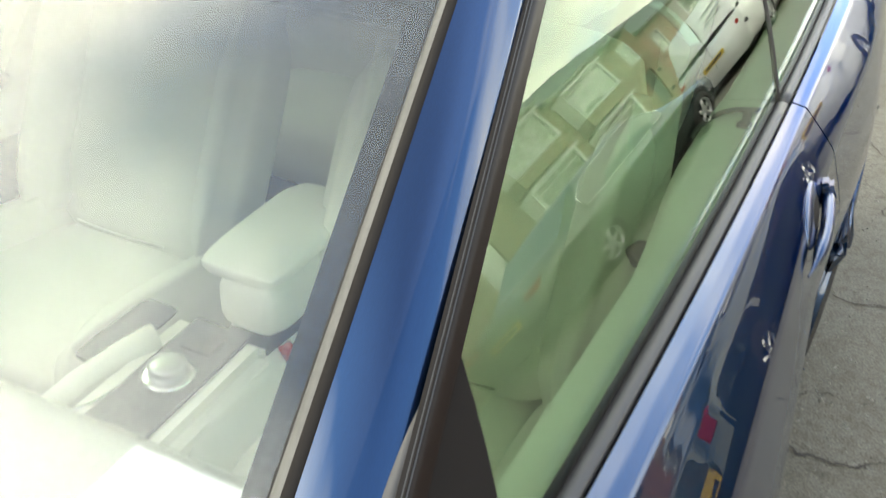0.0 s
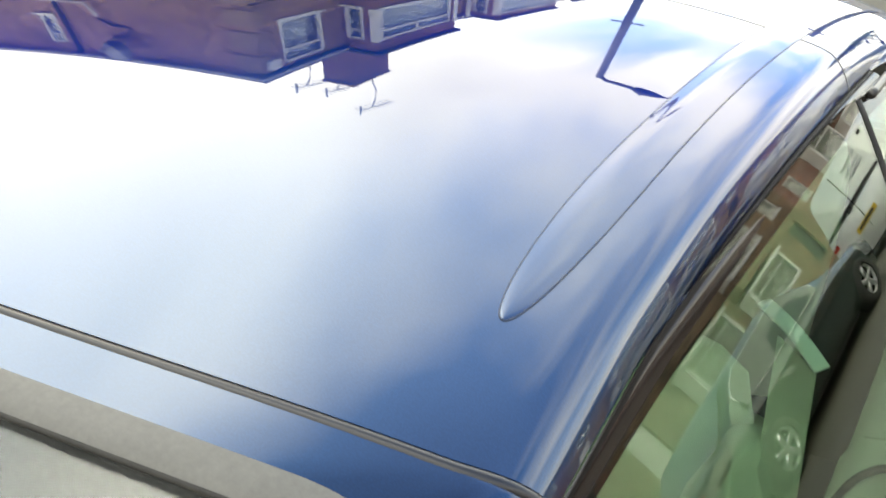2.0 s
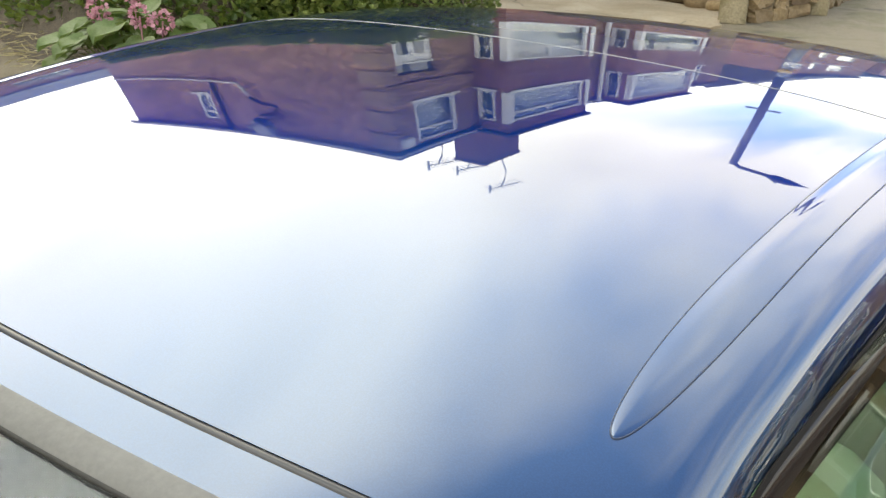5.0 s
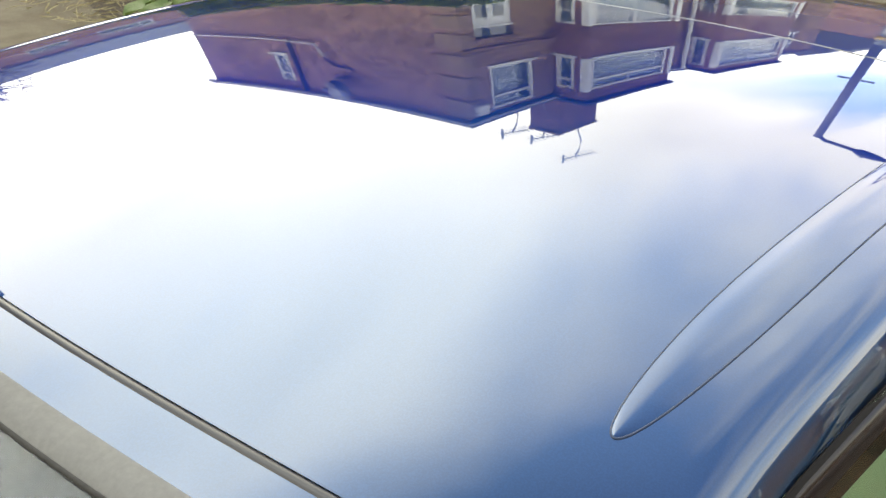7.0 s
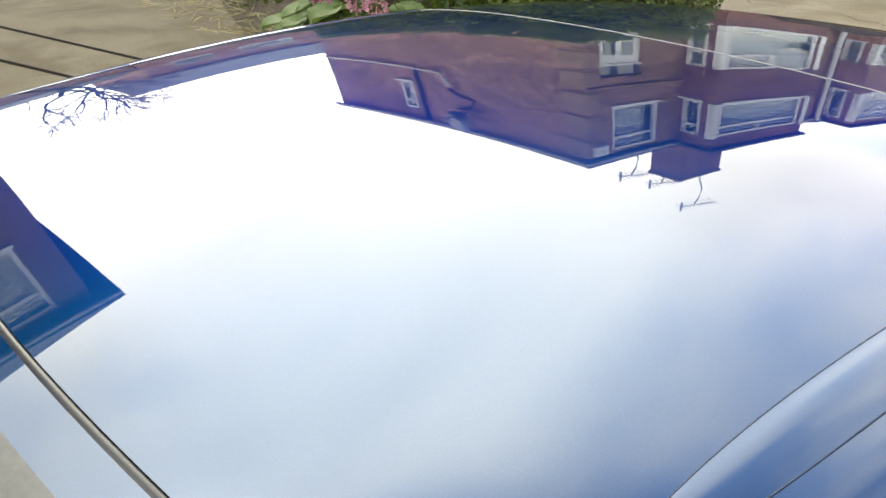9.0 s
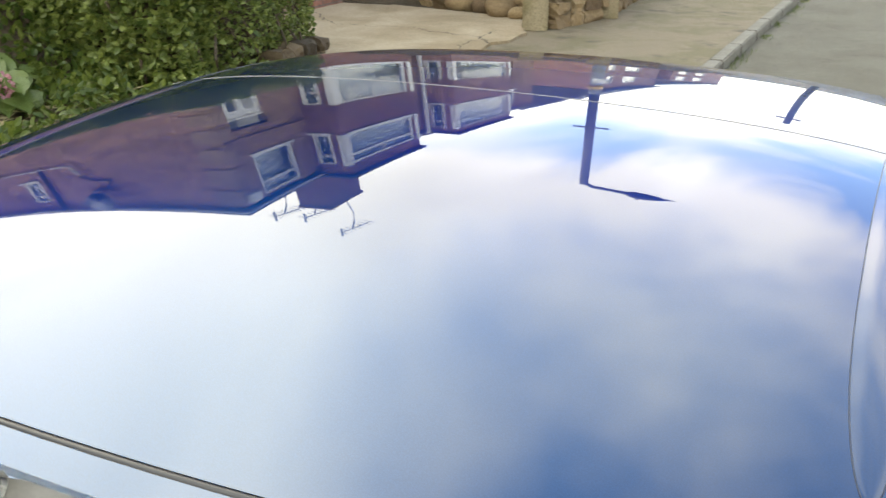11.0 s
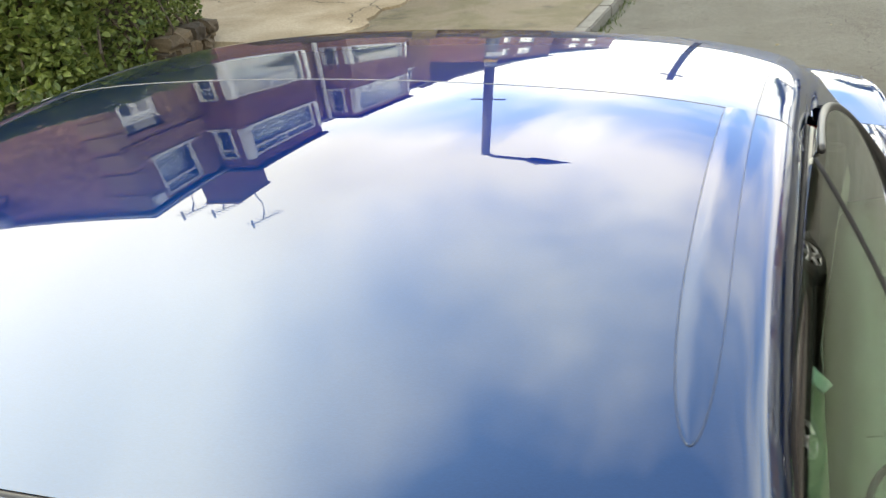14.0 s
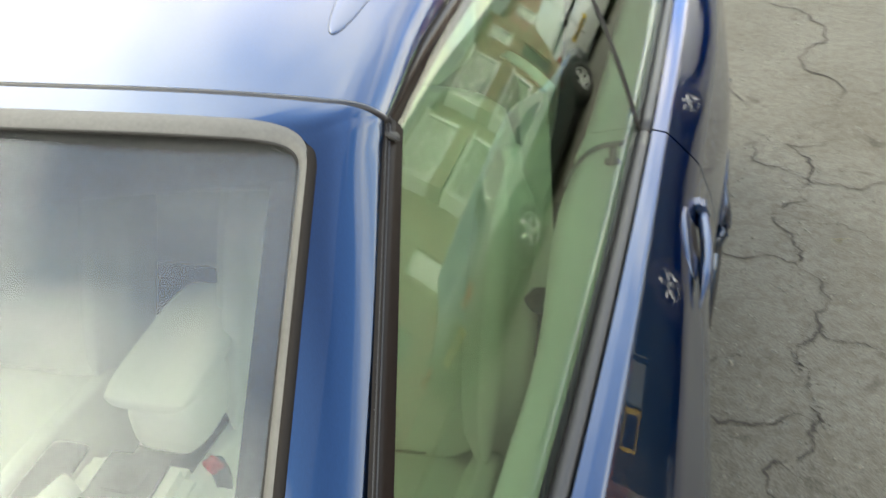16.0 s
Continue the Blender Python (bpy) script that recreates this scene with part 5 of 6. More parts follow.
part("dial_base", lathe([(0.570, 0.040), (0.576, 0.040), (0.578, 0.034)], (0.062, 0.105, 0), "z", 32), m_chrome, cons, "bright ring under the dial", True)
part("dial", lathe([(0.578, 0.029), (0.594, 0.028), (0.598, 0.024), (0.599, 0.010)], (0.062, 0.105, 0), "z", 28), m_satin, cons, "round satin metal control dial", True)
part("gear_knob", pad(0.05, 0.06, 0.09, (0.055, -0.10, 0.61), 0, 0.02), m_plastic, cons, "", True)
lever = part("handbrake", sweep([(-0.075, -0.06, 0.540), (-0.055, 0.04, 0.560), (-0.030, 0.12, 0.572), (-0.012, 0.165, 0.575)], 0.020, 12, taper=lambda t: 0.8 + 0.35 * t), m_leather, cons, "cream leather handbrake", True)
part("lever_slot", pad(0.07, 0.17, 0.012, (-0.070, 0.17, 0.560), 0, 0.005, 0.002), m_plastic, lever, "dark lever slot", True)
part("edge_strip", sweep([(-0.030, -0.060, 0.572), (0.008, 0.010, 0.573), (0.020, 0.062, 0.574)], 0.003, 8), m_chrome, cons, "thin bright strip", True)
arm = part("armrest", pad(0.12, 0.26, 0.11, (0.090, 0.395, 0.600), 0, 0.014, 0.004), m_leather, car, "cream padded armrest lid", True)
part("armrest_lid", pad(0.145, 0.30, 0.042, (0.083, 0.400, 0.672), 0, 0.014, 0.006), m_leather, arm, "", True)
dash = part("dashboard", sheet(lambda u, t: Vector((u * 0.70, -0.74 + 0.53 * t - 0.04 * (1 - u * u) * (1 - t), 0.925 - 0.01 * t - 0.25 * (max(t - 0.90, 0) / 0.10) ** 2)), us_fine(25), lin(0, 1, 16)), m_dash, car, "grey-green dashboard top", True, 0.03)
part("paper", boxes(((0.383, -0.42, 0.920), (0.497, -0.282, 0.923)), bevel=0.001), m_upvc, car, "white paper lying on the dashboard")
col = part("steering_wheel", lathe([(0, 0.165), (0.012, 0.18), (0, 0.195), (-0.012, 0.18)], (0, 0, 0), "y", 40), m_plastic, car, "black steering wheel", True)
col.data.transform(Matrix.Translation((-0.37, -0.02, 0.80)) @ pose(0, 0, 0, -28, 0, 0))
part("wheel_hub", pad(0.16, 0.07, 0.14, (-0.37, -0.01, 0.80), 28, 0.03), m_plastic, col, "", True)
part("seatbelt_buckle", pad(0.03, 0.03, 0.08, (0.168, 0.27, 0.50), 15, 0.008), m_plastic, car, "", True)
part("buckle_button", pad(0.022, 0.016, 0.02, (0.168, 0.265, 0.545), 15, 0.004), m_red, car, "red buckle button", True)

for side in (1, -1):
    card = part("door_card", sheet(lambda y, v: mirrored(Vector((belt(y).x - 0.006 - (0.052 + 0.033 * smooth((y - 0.15) / 0.4)) * min(v * 2.2, 1) - 0.01 * v, y, belt(y).z - 0.012 - 0.02 * min(v * 2.2, 1) - 0.52 * max(v - 0.4, 0))), side), lin(-0.60, 0.70, 30), lin(0, 1, 14)), m_leather, car, "cream door card with padded sill", True, 0.012)
    part("rear_card", sheet(lambda y, v: mirrored(Vector((belt(y).x - 0.006 - 0.085 * min(v * 2.2, 1), y, belt(y).z - 0.012 - 0.02 * min(v * 2.2, 1) - 0.52 * max(v - 0.4, 0))), side), lin(0.705, 1.45, 18), lin(0, 1, 14)), m_leather, car, "cream rear side card", True, 0.012)
    part("lock_pin", lathe([(0.945, 0.012), (0.952, 0.012), (0.956, 0.006), (0.972, 0.006), (0.974, 0.004)], (side * 0.743, 0.599, 0), "z", 14), m_plastic, card, "black lock pin", True)
    bow = [Vector((side * (0.682 + 0.058 * (1 - math.cos(t)) ** 0.9), 0.52 + 0.122 * math.sin(t), 0.946 + 0.010 * math.sin(t))) for t in lin(0, 1.5, 20)]
    part("card_joint", sweep(bow + [Vector((side * 0.757, 0.645, 0.960))], 0.0065, 8, flat=0.5, taper=lambda t: 0.5 + 0.5 * t), m_plastic, card, "dark curved joint in the door card", True)
    guide = part("belt_guide", sweep([(side * (0.563 + 0.078 * t), 0.716 - 0.046 * t, 1.064 - 0.036 * t + 0.006 * math.sin(3.1 * t)) for t in lin(0, 1, 14)], 0.0125, 12, flat=0.35), m_guide, car, "pale glossy belt guide", True)
    part("seatbelt", sheet(lambda t, v: Vector((side * (0.612 + 0.024 * v + 0.041 * t), 0.676 - 0.010 * v * (1 - t) - 0.169 * t, 1.036 - 0.010 * v - 0.285 * t)), lin(0, 1, 16), lin(-1, 1, 5)), m_belt_web, guide, "grey-green webbing", True, 0.003)
    part("belt_anchor", pad(0.05, 0.03, 0.035, (side * 0.653, 0.507, 0.747), 0, 0.01), m_plastic, guide, "", True)
part("headlining", sheet(lambda u, y: Vector((u * 0.55, y, roof_z(u * 0.52, y) - 0.045)), us_fine(21), lin(0.08, 1.3, 14)), m_leather, car, "pale headlining", True, 0.006)
part("visor_band", sheet(lambda u, t: Vector((u * 0.50, 0.05 * t - 0.045 + 0.14 * u * u, 1.262 - 0.03 * (1 - t) - 0.05 * u * u)), us_fine(17), lin(0, 1, 5)), m_dash, car, "grey header lining", True, 0.01)


# ---- hedge and plants ----
def leaf_mat(name, dark, light, gloss=0.45):
    k = Mat(name, light, gloss)
    c = k.ramp(k.island(), (0.0, dark), (0.55, tuple((a + b) / 2 for a, b in zip(dark, light))), (1.0, light))
    g = k.noise(60, 3)
    col_ = k.mix(c, k.ramp(g, (0.3, (0.7, 0.7, 0.6)), (0.7, (1, 1, 1))), 1.0, "MULTIPLY")
    k.color(col_)
    tr_ = k.n.new("ShaderNodeBsdfTranslucent")
    mx_ = k.n.new("ShaderNodeMixShader")
    mx_.inputs[0].default_value = 0.4
    k.l.new(col_, tr_.inputs["Color"])
    k.l.new(k.b.outputs[0], mx_.inputs[1])
    k.l.new(tr_.outputs[0], mx_.inputs[2])
    k.l.new(mx_.outputs[0], k.n["Material Output"].inputs["Surface"])
    return k.m


m_leaf = leaf_mat("hedge_leaf", (0.075, 0.115, 0.026), (0.35, 0.41, 0.12), 0.4)
m_big_leaf = leaf_mat("broad_leaf", (0.06, 0.11, 0.03), (0.24, 0.31, 0.09), 0.45)
m_weed = leaf_mat("weed_leaf", (0.05, 0.09, 0.015), (0.17, 0.21, 0.04), 0.5)
m_straw = leaf_mat("dry_straw", (0.30, 0.25, 0.13), (0.52, 0.45, 0.27), 0.8)
m_petal = leaf_mat("pink_petal", (0.50, 0.20, 0.30), (0.70, 0.40, 0.50), 0.6)
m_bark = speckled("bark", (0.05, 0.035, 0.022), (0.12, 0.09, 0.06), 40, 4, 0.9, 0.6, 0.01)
rng = random.Random(7)


def add_leaf(vs, fs, p, n_, length, width, fold=0.25):
    """One pointed leaf with a fold down its middle, at p, growing along n_."""
    n_ = n_.normalized()
    s_ = n_.cross(Vector((rng.uniform(-1, 1), rng.uniform(-1, 1), rng.uniform(-1, 1)))).normalized()
    u_ = s_.cross(n_)
    b = len(vs)
    for t, w in ((0, 0.0), (0.35, 1.0), (0.7, 0.8), (1.0, 0.0)):
        c = p + n_ * length * t - u_ * length * 0.25 * t * t
        if w == 0:
            vs.append(c)
        else:
            vs.extend((c + s_ * width * w + u_ * width * fold, c, c - s_ * width * w + u_ * width * fold))
    fs.extend(((b, b + 1, b + 2), (b, b + 2, b + 3), (b + 1, b + 4, b + 5, b + 2), (b + 2, b + 5, b + 6, b + 3), (b + 4, b + 7, b + 5), (b + 5, b + 7, b + 6)))


def mesh_of(name, vs, fs, material, parent=None, label=""):
    me = bpy.data.meshes.new(name)
    me.from_pydata([tuple(v_) for v_ in vs], [], fs)
    me.materials.append(material)
    me.update()
    ob = new(name, me)
    if parent is not None:
        ob.parent = parent
        ob.matrix_parent_inverse = Matrix.Translation(-parent.location) if parent.parent is None else Matrix.Identity(4)
    if label:
        ob["label"] = label
    return ob


hedge = thing("hedge", "dense clipped green hedge of small glossy leaves", "hedge", (-4.7, 5.6, 0.1))
vs, fs = [], []
HEDGE = [((-5.5, 4.75, 0.1), (-4.02, 6.62, 2.5)), ((-8.6, 4.95, 0.3), (-5.4, 6.1, 2.5))]


def bulge(p):
    return 0.16 * noise.noise(p * 1.7) + 0.07 * noise.noise(p * 5.0)


# plain bark-brown boxes added inside the hedge, closing the view between the leaves
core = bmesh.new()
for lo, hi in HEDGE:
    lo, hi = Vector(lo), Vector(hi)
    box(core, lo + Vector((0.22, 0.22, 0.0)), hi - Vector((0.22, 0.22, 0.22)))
    faces = [(0, 1, 1, 2), (1, 0, 1, 2), (1, 0, -1, 2), (2, 1, 0, 1), (0, 1, -1, 2)]
    for ax, _, sg, _ in faces:
        o = [k for k in range(3) if k != ax]
        area = (hi[o[0]] - lo[o[0]]) * (hi[o[1]] - lo[o[1]])
        dens = 2500 if ax != 2 and sg > 0 or (ax == 1 and sg < 0) else 500
        for _ in range(int(area * dens)):
            p = Vector((0, 0, 0))
            p[ax] = hi[ax] if sg > 0 else lo[ax]
            for k in o:
                p[k] = rng.uniform(lo[k], hi[k])
            nn = Vector((0, 0, 0))
            nn[ax] = sg
            # soften the clipped corners
            for k in o:
                m_ = min(p[k] - lo[k], hi[k] - p[k])
                if m_ < 0.16 and k != 2:
                    p[ax] -= sg * (0.16 - m_) ** 2 * 4
            p += nn * (bulge(p) - rng.uniform(0.0, 0.12))
            d = nn * 0.9 + Vector((rng.gauss(0, 0.6), rng.gauss(0, 0.6), rng.gauss(0.15, 0.55)))
            big = 1.0 + 0.75 * max(0, min(1, (5.6 - p.y) / 0.5)) * (1 if p.x > -5.6 else 0.6)
            ln = rng.uniform(0.028, 0.05) * big
            add_leaf(vs, fs, p, d, ln, ln * 0.32)
mesh_of("foliage", vs, fs, m_leaf, hedge)
part("heartwood", core, m_bark, hedge, "plain bark-brown block added inside the hedge")
for k in range(22):
    x, y = rng.uniform(-4.5, -3.98), rng.uniform(4.7, 6.5)
    part("stem", sweep([(x, y, 0.1), (x + rng.gauss(0, 0.06), y + rng.gauss(0, 0.1), 0.35), (x - 0.12, y + rng.gauss(0, 0.15), 0.8)], 0.012, 5), m_bark, hedge)

# low weeds and ivy at the foot of the hedge
vs, fs = [], []
for _ in range(1700):
    y = rng.uniform(2.9, 5.3)
    x = -3.55 - 0.75 * rng.random() - 0.10 * abs(y - 4.2)
    if noise.noise((x * 2.2, y * 2.2, 3.0)) < -0.12:
        continue
    h = rng.uniform(0.0, 0.38) * max(0.2, noise.noise((x * 1.6, y * 1.6, 9.0)) + 0.55)
    add_leaf(vs, fs, Vector((x, y, 0.09 + h)), Vector((rng.gauss(0.2, 0.6), rng.gauss(0, 0.6), rng.uniform(0.1, 1))), rng.uniform(0.04, 0.085), rng.uniform(0.012, 0.022))
for _ in range(7500):  # ivy over the bank behind the bed
    x, y = rng.uniform(-9.5, -4.4), rng.uniform(3.95, 5.3)
    if y < 3.85 + 0.5 * rng.random() + 0.25 * noise.noise((x * 1.5, y, 2.0)):
        continue
    add_leaf(vs, fs, Vector((x, y, plot_z(x, y) + rng.uniform(0.0, 0.18))), Vector((rng.gauss(0.3, 0.6), rng.gauss(-0.5, 0.5), rng.uniform(0.0, 0.8))), rng.uniform(0.05, 0.11), rng.uniform(0.018, 0.035))
tagged(mesh_of("weeds", vs, fs, m_weed), "low green weeds and ivy under the hedge", "weeds", kind="stuff")
vs, fs = [], []
for _ in range(900):
    x, y = rng.uniform(-8.5, -3.3), rng.uniform(3.1, 4.9)
    if y > 3.4 + 0.25 * (-x - 3.3) + 1.0:
        continue
    a = rng.uniform(0, 6.28)
    add_leaf(vs, fs, Vector((x, y, 0.125 + rng.uniform(0, 0.03))), Vector((math.cos(a), math.sin(a), rng.uniform(-0.02, 0.12))), rng.uniform(0.08, 0.28), rng.uniform(0.003, 0.008), 0.1)
tagged(mesh_of("dry_grass", vs, fs, m_straw), "dry straw and grass litter on the bed edge", "dry grass", kind="stuff")
vs, fs = [], []
for _ in range(800):
    y = rng.uniform(3.0, 14.0)
    if noise.noise((y * 1.1, 0, 5.0)) < -0.05:
        continue
    x = kerb_x(y) + 0.02 + abs(rng.gauss(0, 0.05))
    add_leaf(vs, fs, Vector((x, y, 0.0)), Vector((rng.gauss(0, 0.5), rng.gauss(0, 0.5), 1)), rng.uniform(0.02, 0.06), 0.004, 0.1)
tagged(mesh_of("gutter_grass", vs, fs, m_weed), "thin green grass growing along the kerb", "grass", kind="stuff")

# broad-leaved plant with pink flower heads
plant = thing("bergenia", "broad-leaved garden plant with pink flower clusters", "plant", (-5.35, 3.85, 0.1))
for k in range(64):
    a, r = rng.uniform(0, 6.28), 0.72 * math.sqrt(rng.random())
    p = Vector((-5.5 + r * math.cos(a), 3.85 + 0.75 * r * math.sin(a), 0.16 + 0.36 * rng.random() * (1 - r * 0.6)))
    d = Vector((math.cos(a) + 0.45, math.sin(a) - 0.7, rng.uniform(-0.25, 0.35))).normalized()
    sz = rng.uniform(0.18, 0.30)
    s_ = d.cross(Vector((0, 0, 1))).normalized()
    u_ = s_.cross(d)
    bm = bmesh.new()
    rows = []
    for t in lin(0, 1, 6):
        w = 0.50 * math.sin(math.pi * min(1, t * 0.92 + 0.06)) ** 0.7
        rows.append([bm.verts.new(p + d * sz * t + s_ * sz * w * q_ + u_ * sz * (0.16 * abs(q_) - 0.35 * t * t + 0.03 * math.sin(7 * q_ + 9 * t))) for q_ in (-1, -0.5, 0, 0.5, 1)])
    for ra, rb in zip(rows, rows[1:]):
        for j in range(4):
            bm.faces.new((ra[j], ra[j + 1], rb[j + 1], rb[j]))
    part("leaf", bm, m_big_leaf, plant, smooth=True)
    part("leaf_stalk", sweep([p - d * 0.02, Vector((p.x * 0.6 - 5.5 * 0.4, p.y * 0.6 + 3.85 * 0.4, 0.1))], 0.006, 5), m_weed, plant)
for fx, fy, fz in ((-5.78, 3.66, 0.52), (-5.68, 3.62, 0.46), (-5.33, 3.73, 0.50), (-5.95, 4.1, 0.58), (-5.12, 3.78, 0.48), (-4.80, 3.85, 0.34)):
    vs, fs = [], []
    for _ in range(60):
        d = Vector((rng.gauss(0, 1), rng.gauss(0, 1), rng.gauss(0, 1))).normalized()
        add_leaf(vs, fs, Vector((fx, fy, fz)) + Vector((d.x * 0.06, d.y * 0.06, d.z * 0.07)), d, 0.035, 0.016)
    mesh_of("flower_head", vs, fs, m_petal, plant, "pink flower cluster")
    part("flower_stalk", sweep([(fx, fy, fz), (fx * 0.8 - 5.5 * 0.2, fy * 0.8 + 3.85 * 0.2, 0.12)], 0.006, 5), m_petal, plant)


# ---- stone walls and gate posts ----
def stone_mesh(seed, lx, ly, lz):
    r = random.Random(seed)
    bm_ = bmesh.new()
    box(bm_, (-lx / 2, -ly / 2, -lz / 2), (lx / 2, ly / 2, lz / 2))
    bmesh.ops.subdivide_edges(bm_, edges=bm_.edges, cuts=2, use_grid_fill=True)
    for v_ in bm_.verts:
        q_ = Vector((v_.co.x / lx, v_.co.y / ly, v_.co.z / lz)) * 2
        k = max(0, (abs(q_.x) ** 4 + abs(q_.y) ** 4 + abs(q_.z) ** 4) - 1) * 0.04
        v_.co *= 1 - k
        v_.co += Vector((r.gauss(0, 0.06) * lx * 0.5, r.gauss(0, 0.08) * ly * 0.5, r.gauss(0, 0.12) * lz * 0.5))
    me = bpy.data.meshes.new("stone")
    bm_.to_mesh(me)
    bm_.free()
    me.materials.append(m_sandstone)
    return me


STONES = [stone_mesh(k, 0.24 + 0.03 * (k % 4), 0.24, 0.13 + 0.02 * (k % 3)) for k in range(7)]


# the same stones in the browner colour that includes the hedge's shadow
SHADED_STONES = [me.copy() for me in STONES]
for me in SHADED_STONES:
    me.materials[0] = m_rubble


def stone_run(owner, a, b, courses, seed, kinds):
    """Courses of rough stones from a to b in plan."""
    r = random.Random(seed)
    a, b = Vector((*a, 0)), Vector((*b, 0))
    d = (b - a).normalized()
    ang = math.degrees(math.atan2(d.y, d.x))
    z = 0.09
    for c in range(courses):
        s_ = r.uniform(-0.1, 0.05)
        h = (0.10 if kinds is SHADED_STONES else 0.15) + r.uniform(-0.015, 0.02)
        while s_ < (b - a).length:
            me = r.choice(kinds)
            k = r.uniform(0.75, 1.2) * (0.62 if kinds is SHADED_STONES else 1)
            w = 0.29 * k
            o = new("stone", me)
            o.parent = owner
            o.matrix_parent_inverse = Matrix.Translation(-owner.location)
            p = a + d * (s_ + w / 2)
            o.matrix_basis = pose(p.x, p.y, z + h / 2, r.gauss(0, 3), r.gauss(0, 3), ang + r.gauss(0, 4) + r.choice((0, 180))) @ Matrix.Diagonal((k, r.uniform(0.9, 1.1), h / 0.145, 1))
            s_ += w + 0.012
        z += h


m_mortar = speckled("old_mortar", (0.14, 0.11, 0.07), (0.24, 0.19, 0.12), 60, 4, 0.95, 0.5, 0.01)


def stone_wall(label, runs, courses, seed, tone=""):
    w = thing("stone_wall", label, "wall", (*runs[0][0], 0.1), "garden walls")
    bm_ = bmesh.new()
    for i, (a, b) in enumerate(runs):
        d = (Vector(b) - Vector(a)).normalized()
        q_ = Vector((-d.y, d.x)) * 0.085
        prism([tuple(Vector(a) - q_), tuple(Vector(b) - q_), tuple(Vector(b) + q_), tuple(Vector(a) + q_)], 0.05, 0.09 + (0.10 if tone else 0.15) * courses - 0.02, bm_)
        stone_run(w, a, b, courses, seed + i, SHADED_STONES if tone else STONES)
    part("mortar", bm_, m_mortar, w, "recessed earthy mortar")


stone_wall("low broken brown stone edging under the hedge", [((-3.95, 5.75), (-3.99, 6.45))], 2, 1, "dark")
stone_wall("single row of rough brown stones under the hedge", [((-4.02, 6.6), (-4.7, 6.72))], 1, 2, "dark")
stone_wall("rough yellow sandstone wall beside the gate posts", [((-2.68, 9.1), (-2.42, 9.92)), ((-2.40, 10.3), (-2.62, 14.5))], 6, 11)
stone_wall("low rubble stone wall along the drive", [((-3.1, 9.72), (-4.9, 10.35))], 3, 21)


def gate_post(x, y, h, ang):
    g = thing("gate_post", "square buff stone gate post on the pavement edge", "gate post", (x, y, 0.09), "gate posts")
    bm_ = bmesh.new()
    box(bm_, (-0.135, -0.135, 0), (0.135, 0.135, h), 0.018, pose(x, y, 0.09, 0, 0, ang))
    part("shaft", bm_, m_post_stone, g)
    bm_ = bmesh.new()
    box(bm_, (-0.16, -0.16, h), (0.16, 0.16, h + 0.09), 0.02, pose(x, y, 0.09, 0, 0, ang))
    part("cap", bm_, m_post_stone, g)


gate_post(-2.80, 8.98, 1.35, 18)
gate_post(-2.33, 10.12, 1.35, 14)
for k, (x, y, s_) in enumerate(((-3.45, 9.62, 0.2), (-3.75, 9.85, 0.16), (-4.1, 9.98, 0.22), (-3.2, 9.5, 0.11), (-4.3, 6.35, 0.14))):
    bm = bmesh.new()
    bmesh.ops.create_icosphere(bm, subdivisions=3, radius=s_)
    for v_ in bm.verts:
        v_.co *= 1 + 0.22 * noise.noise(v_.co * 5 + Vector((k, 0, 0)))
        v_.co.z *= 0.75
    bmesh.ops.translate(bm, verts=bm.verts, vec=(x, y, 0.12 + s_ * 0.45))
    tagged(part("boulder", bm, m_sandstone, None, smooth=True), "rounded sandstone boulder beside the drive", "stone", "boulders")

# cracks in drive and road, as thin dark clefts
m_crack = Mat("crack_dirt", (0.04, 0.034, 0.027), 0.95).m


def crack(name, pts, z, w, label, seed):
    """A ragged cleft: the line is broken again and again, its width wanders and crumbs lie beside it."""
    r = random.Random(seed)
    line = [Vector((x, y, z)) for x, y in pts]
    for level in range(5):
        finer = [line[0]]
        for a, b in zip(line, line[1:]):
            d = b - a
            finer += [a.lerp(b, 0.5) + Vector((-d.y, d.x, 0)) * r.uniform(-0.22, 0.22), b]
        line = finer
    bm_ = bmesh.new()
    prev, wide = None, 0.6
    for i, p in enumerate(line):
        d = (line[min(i + 1, len(line) - 1)] - line[max(i - 1, 0)]).normalized()
        wide = min(max(wide + r.uniform(-0.25, 0.25), 0.08), 1.0)
        n_ = Vector((-d.y, d.x, 0)) * w * 0.62
        cur_ = (bm_.verts.new(p + n_ * wide * r.uniform(0.5, 1.2)), bm_.verts.new(p - n_ * wide * r.uniform(0.5, 1.2)))
        if prev:
            bm_.faces.new((*prev, cur_[1], cur_[0]))
        prev = cur_
        if r.random() < 0.55:
            c_ = p + n_ * r.uniform(-4, 4)
            s_ = w * r.uniform(0.12, 0.4)
            bm_.faces.new([bm_.verts.new(c_ + Vector((s_ * math.cos(t), s_ * math.sin(t), 0))) for t in (0.3, 1.9, 3.4, 4.9)])
    tagged(part(name, bm_, m_crack), label, "crack", kind="structure")


crack("drive_crack", [(-5.6, 8.9), (-4.6, 8.3), (-3.9, 8.35), (-3.2, 8.15), (-2.85, 7.8)], 0.1305, 0.016, "dark crack across the concrete drive", 3)
crack("drive_crack", [(-3.05, 8.6), (-2.95, 8.0), (-3.1, 7.6), (-2.9, 7.2)], 0.1305, 0.012, "dark crack across the concrete drive", 4)
crack("road_crack", [(1.35, 4.1), (1.55, 3.0), (1.30, 2.55), (1.36, 2.27), (1.22, 2.05), (1.266, 1.774), (1.30, 1.45), (1.24, 1.30), (1.27, 1.10), (1.14, 0.95), (1.12, 0.7)], 0.003, 0.012, "dark branching crack in the asphalt", 5)
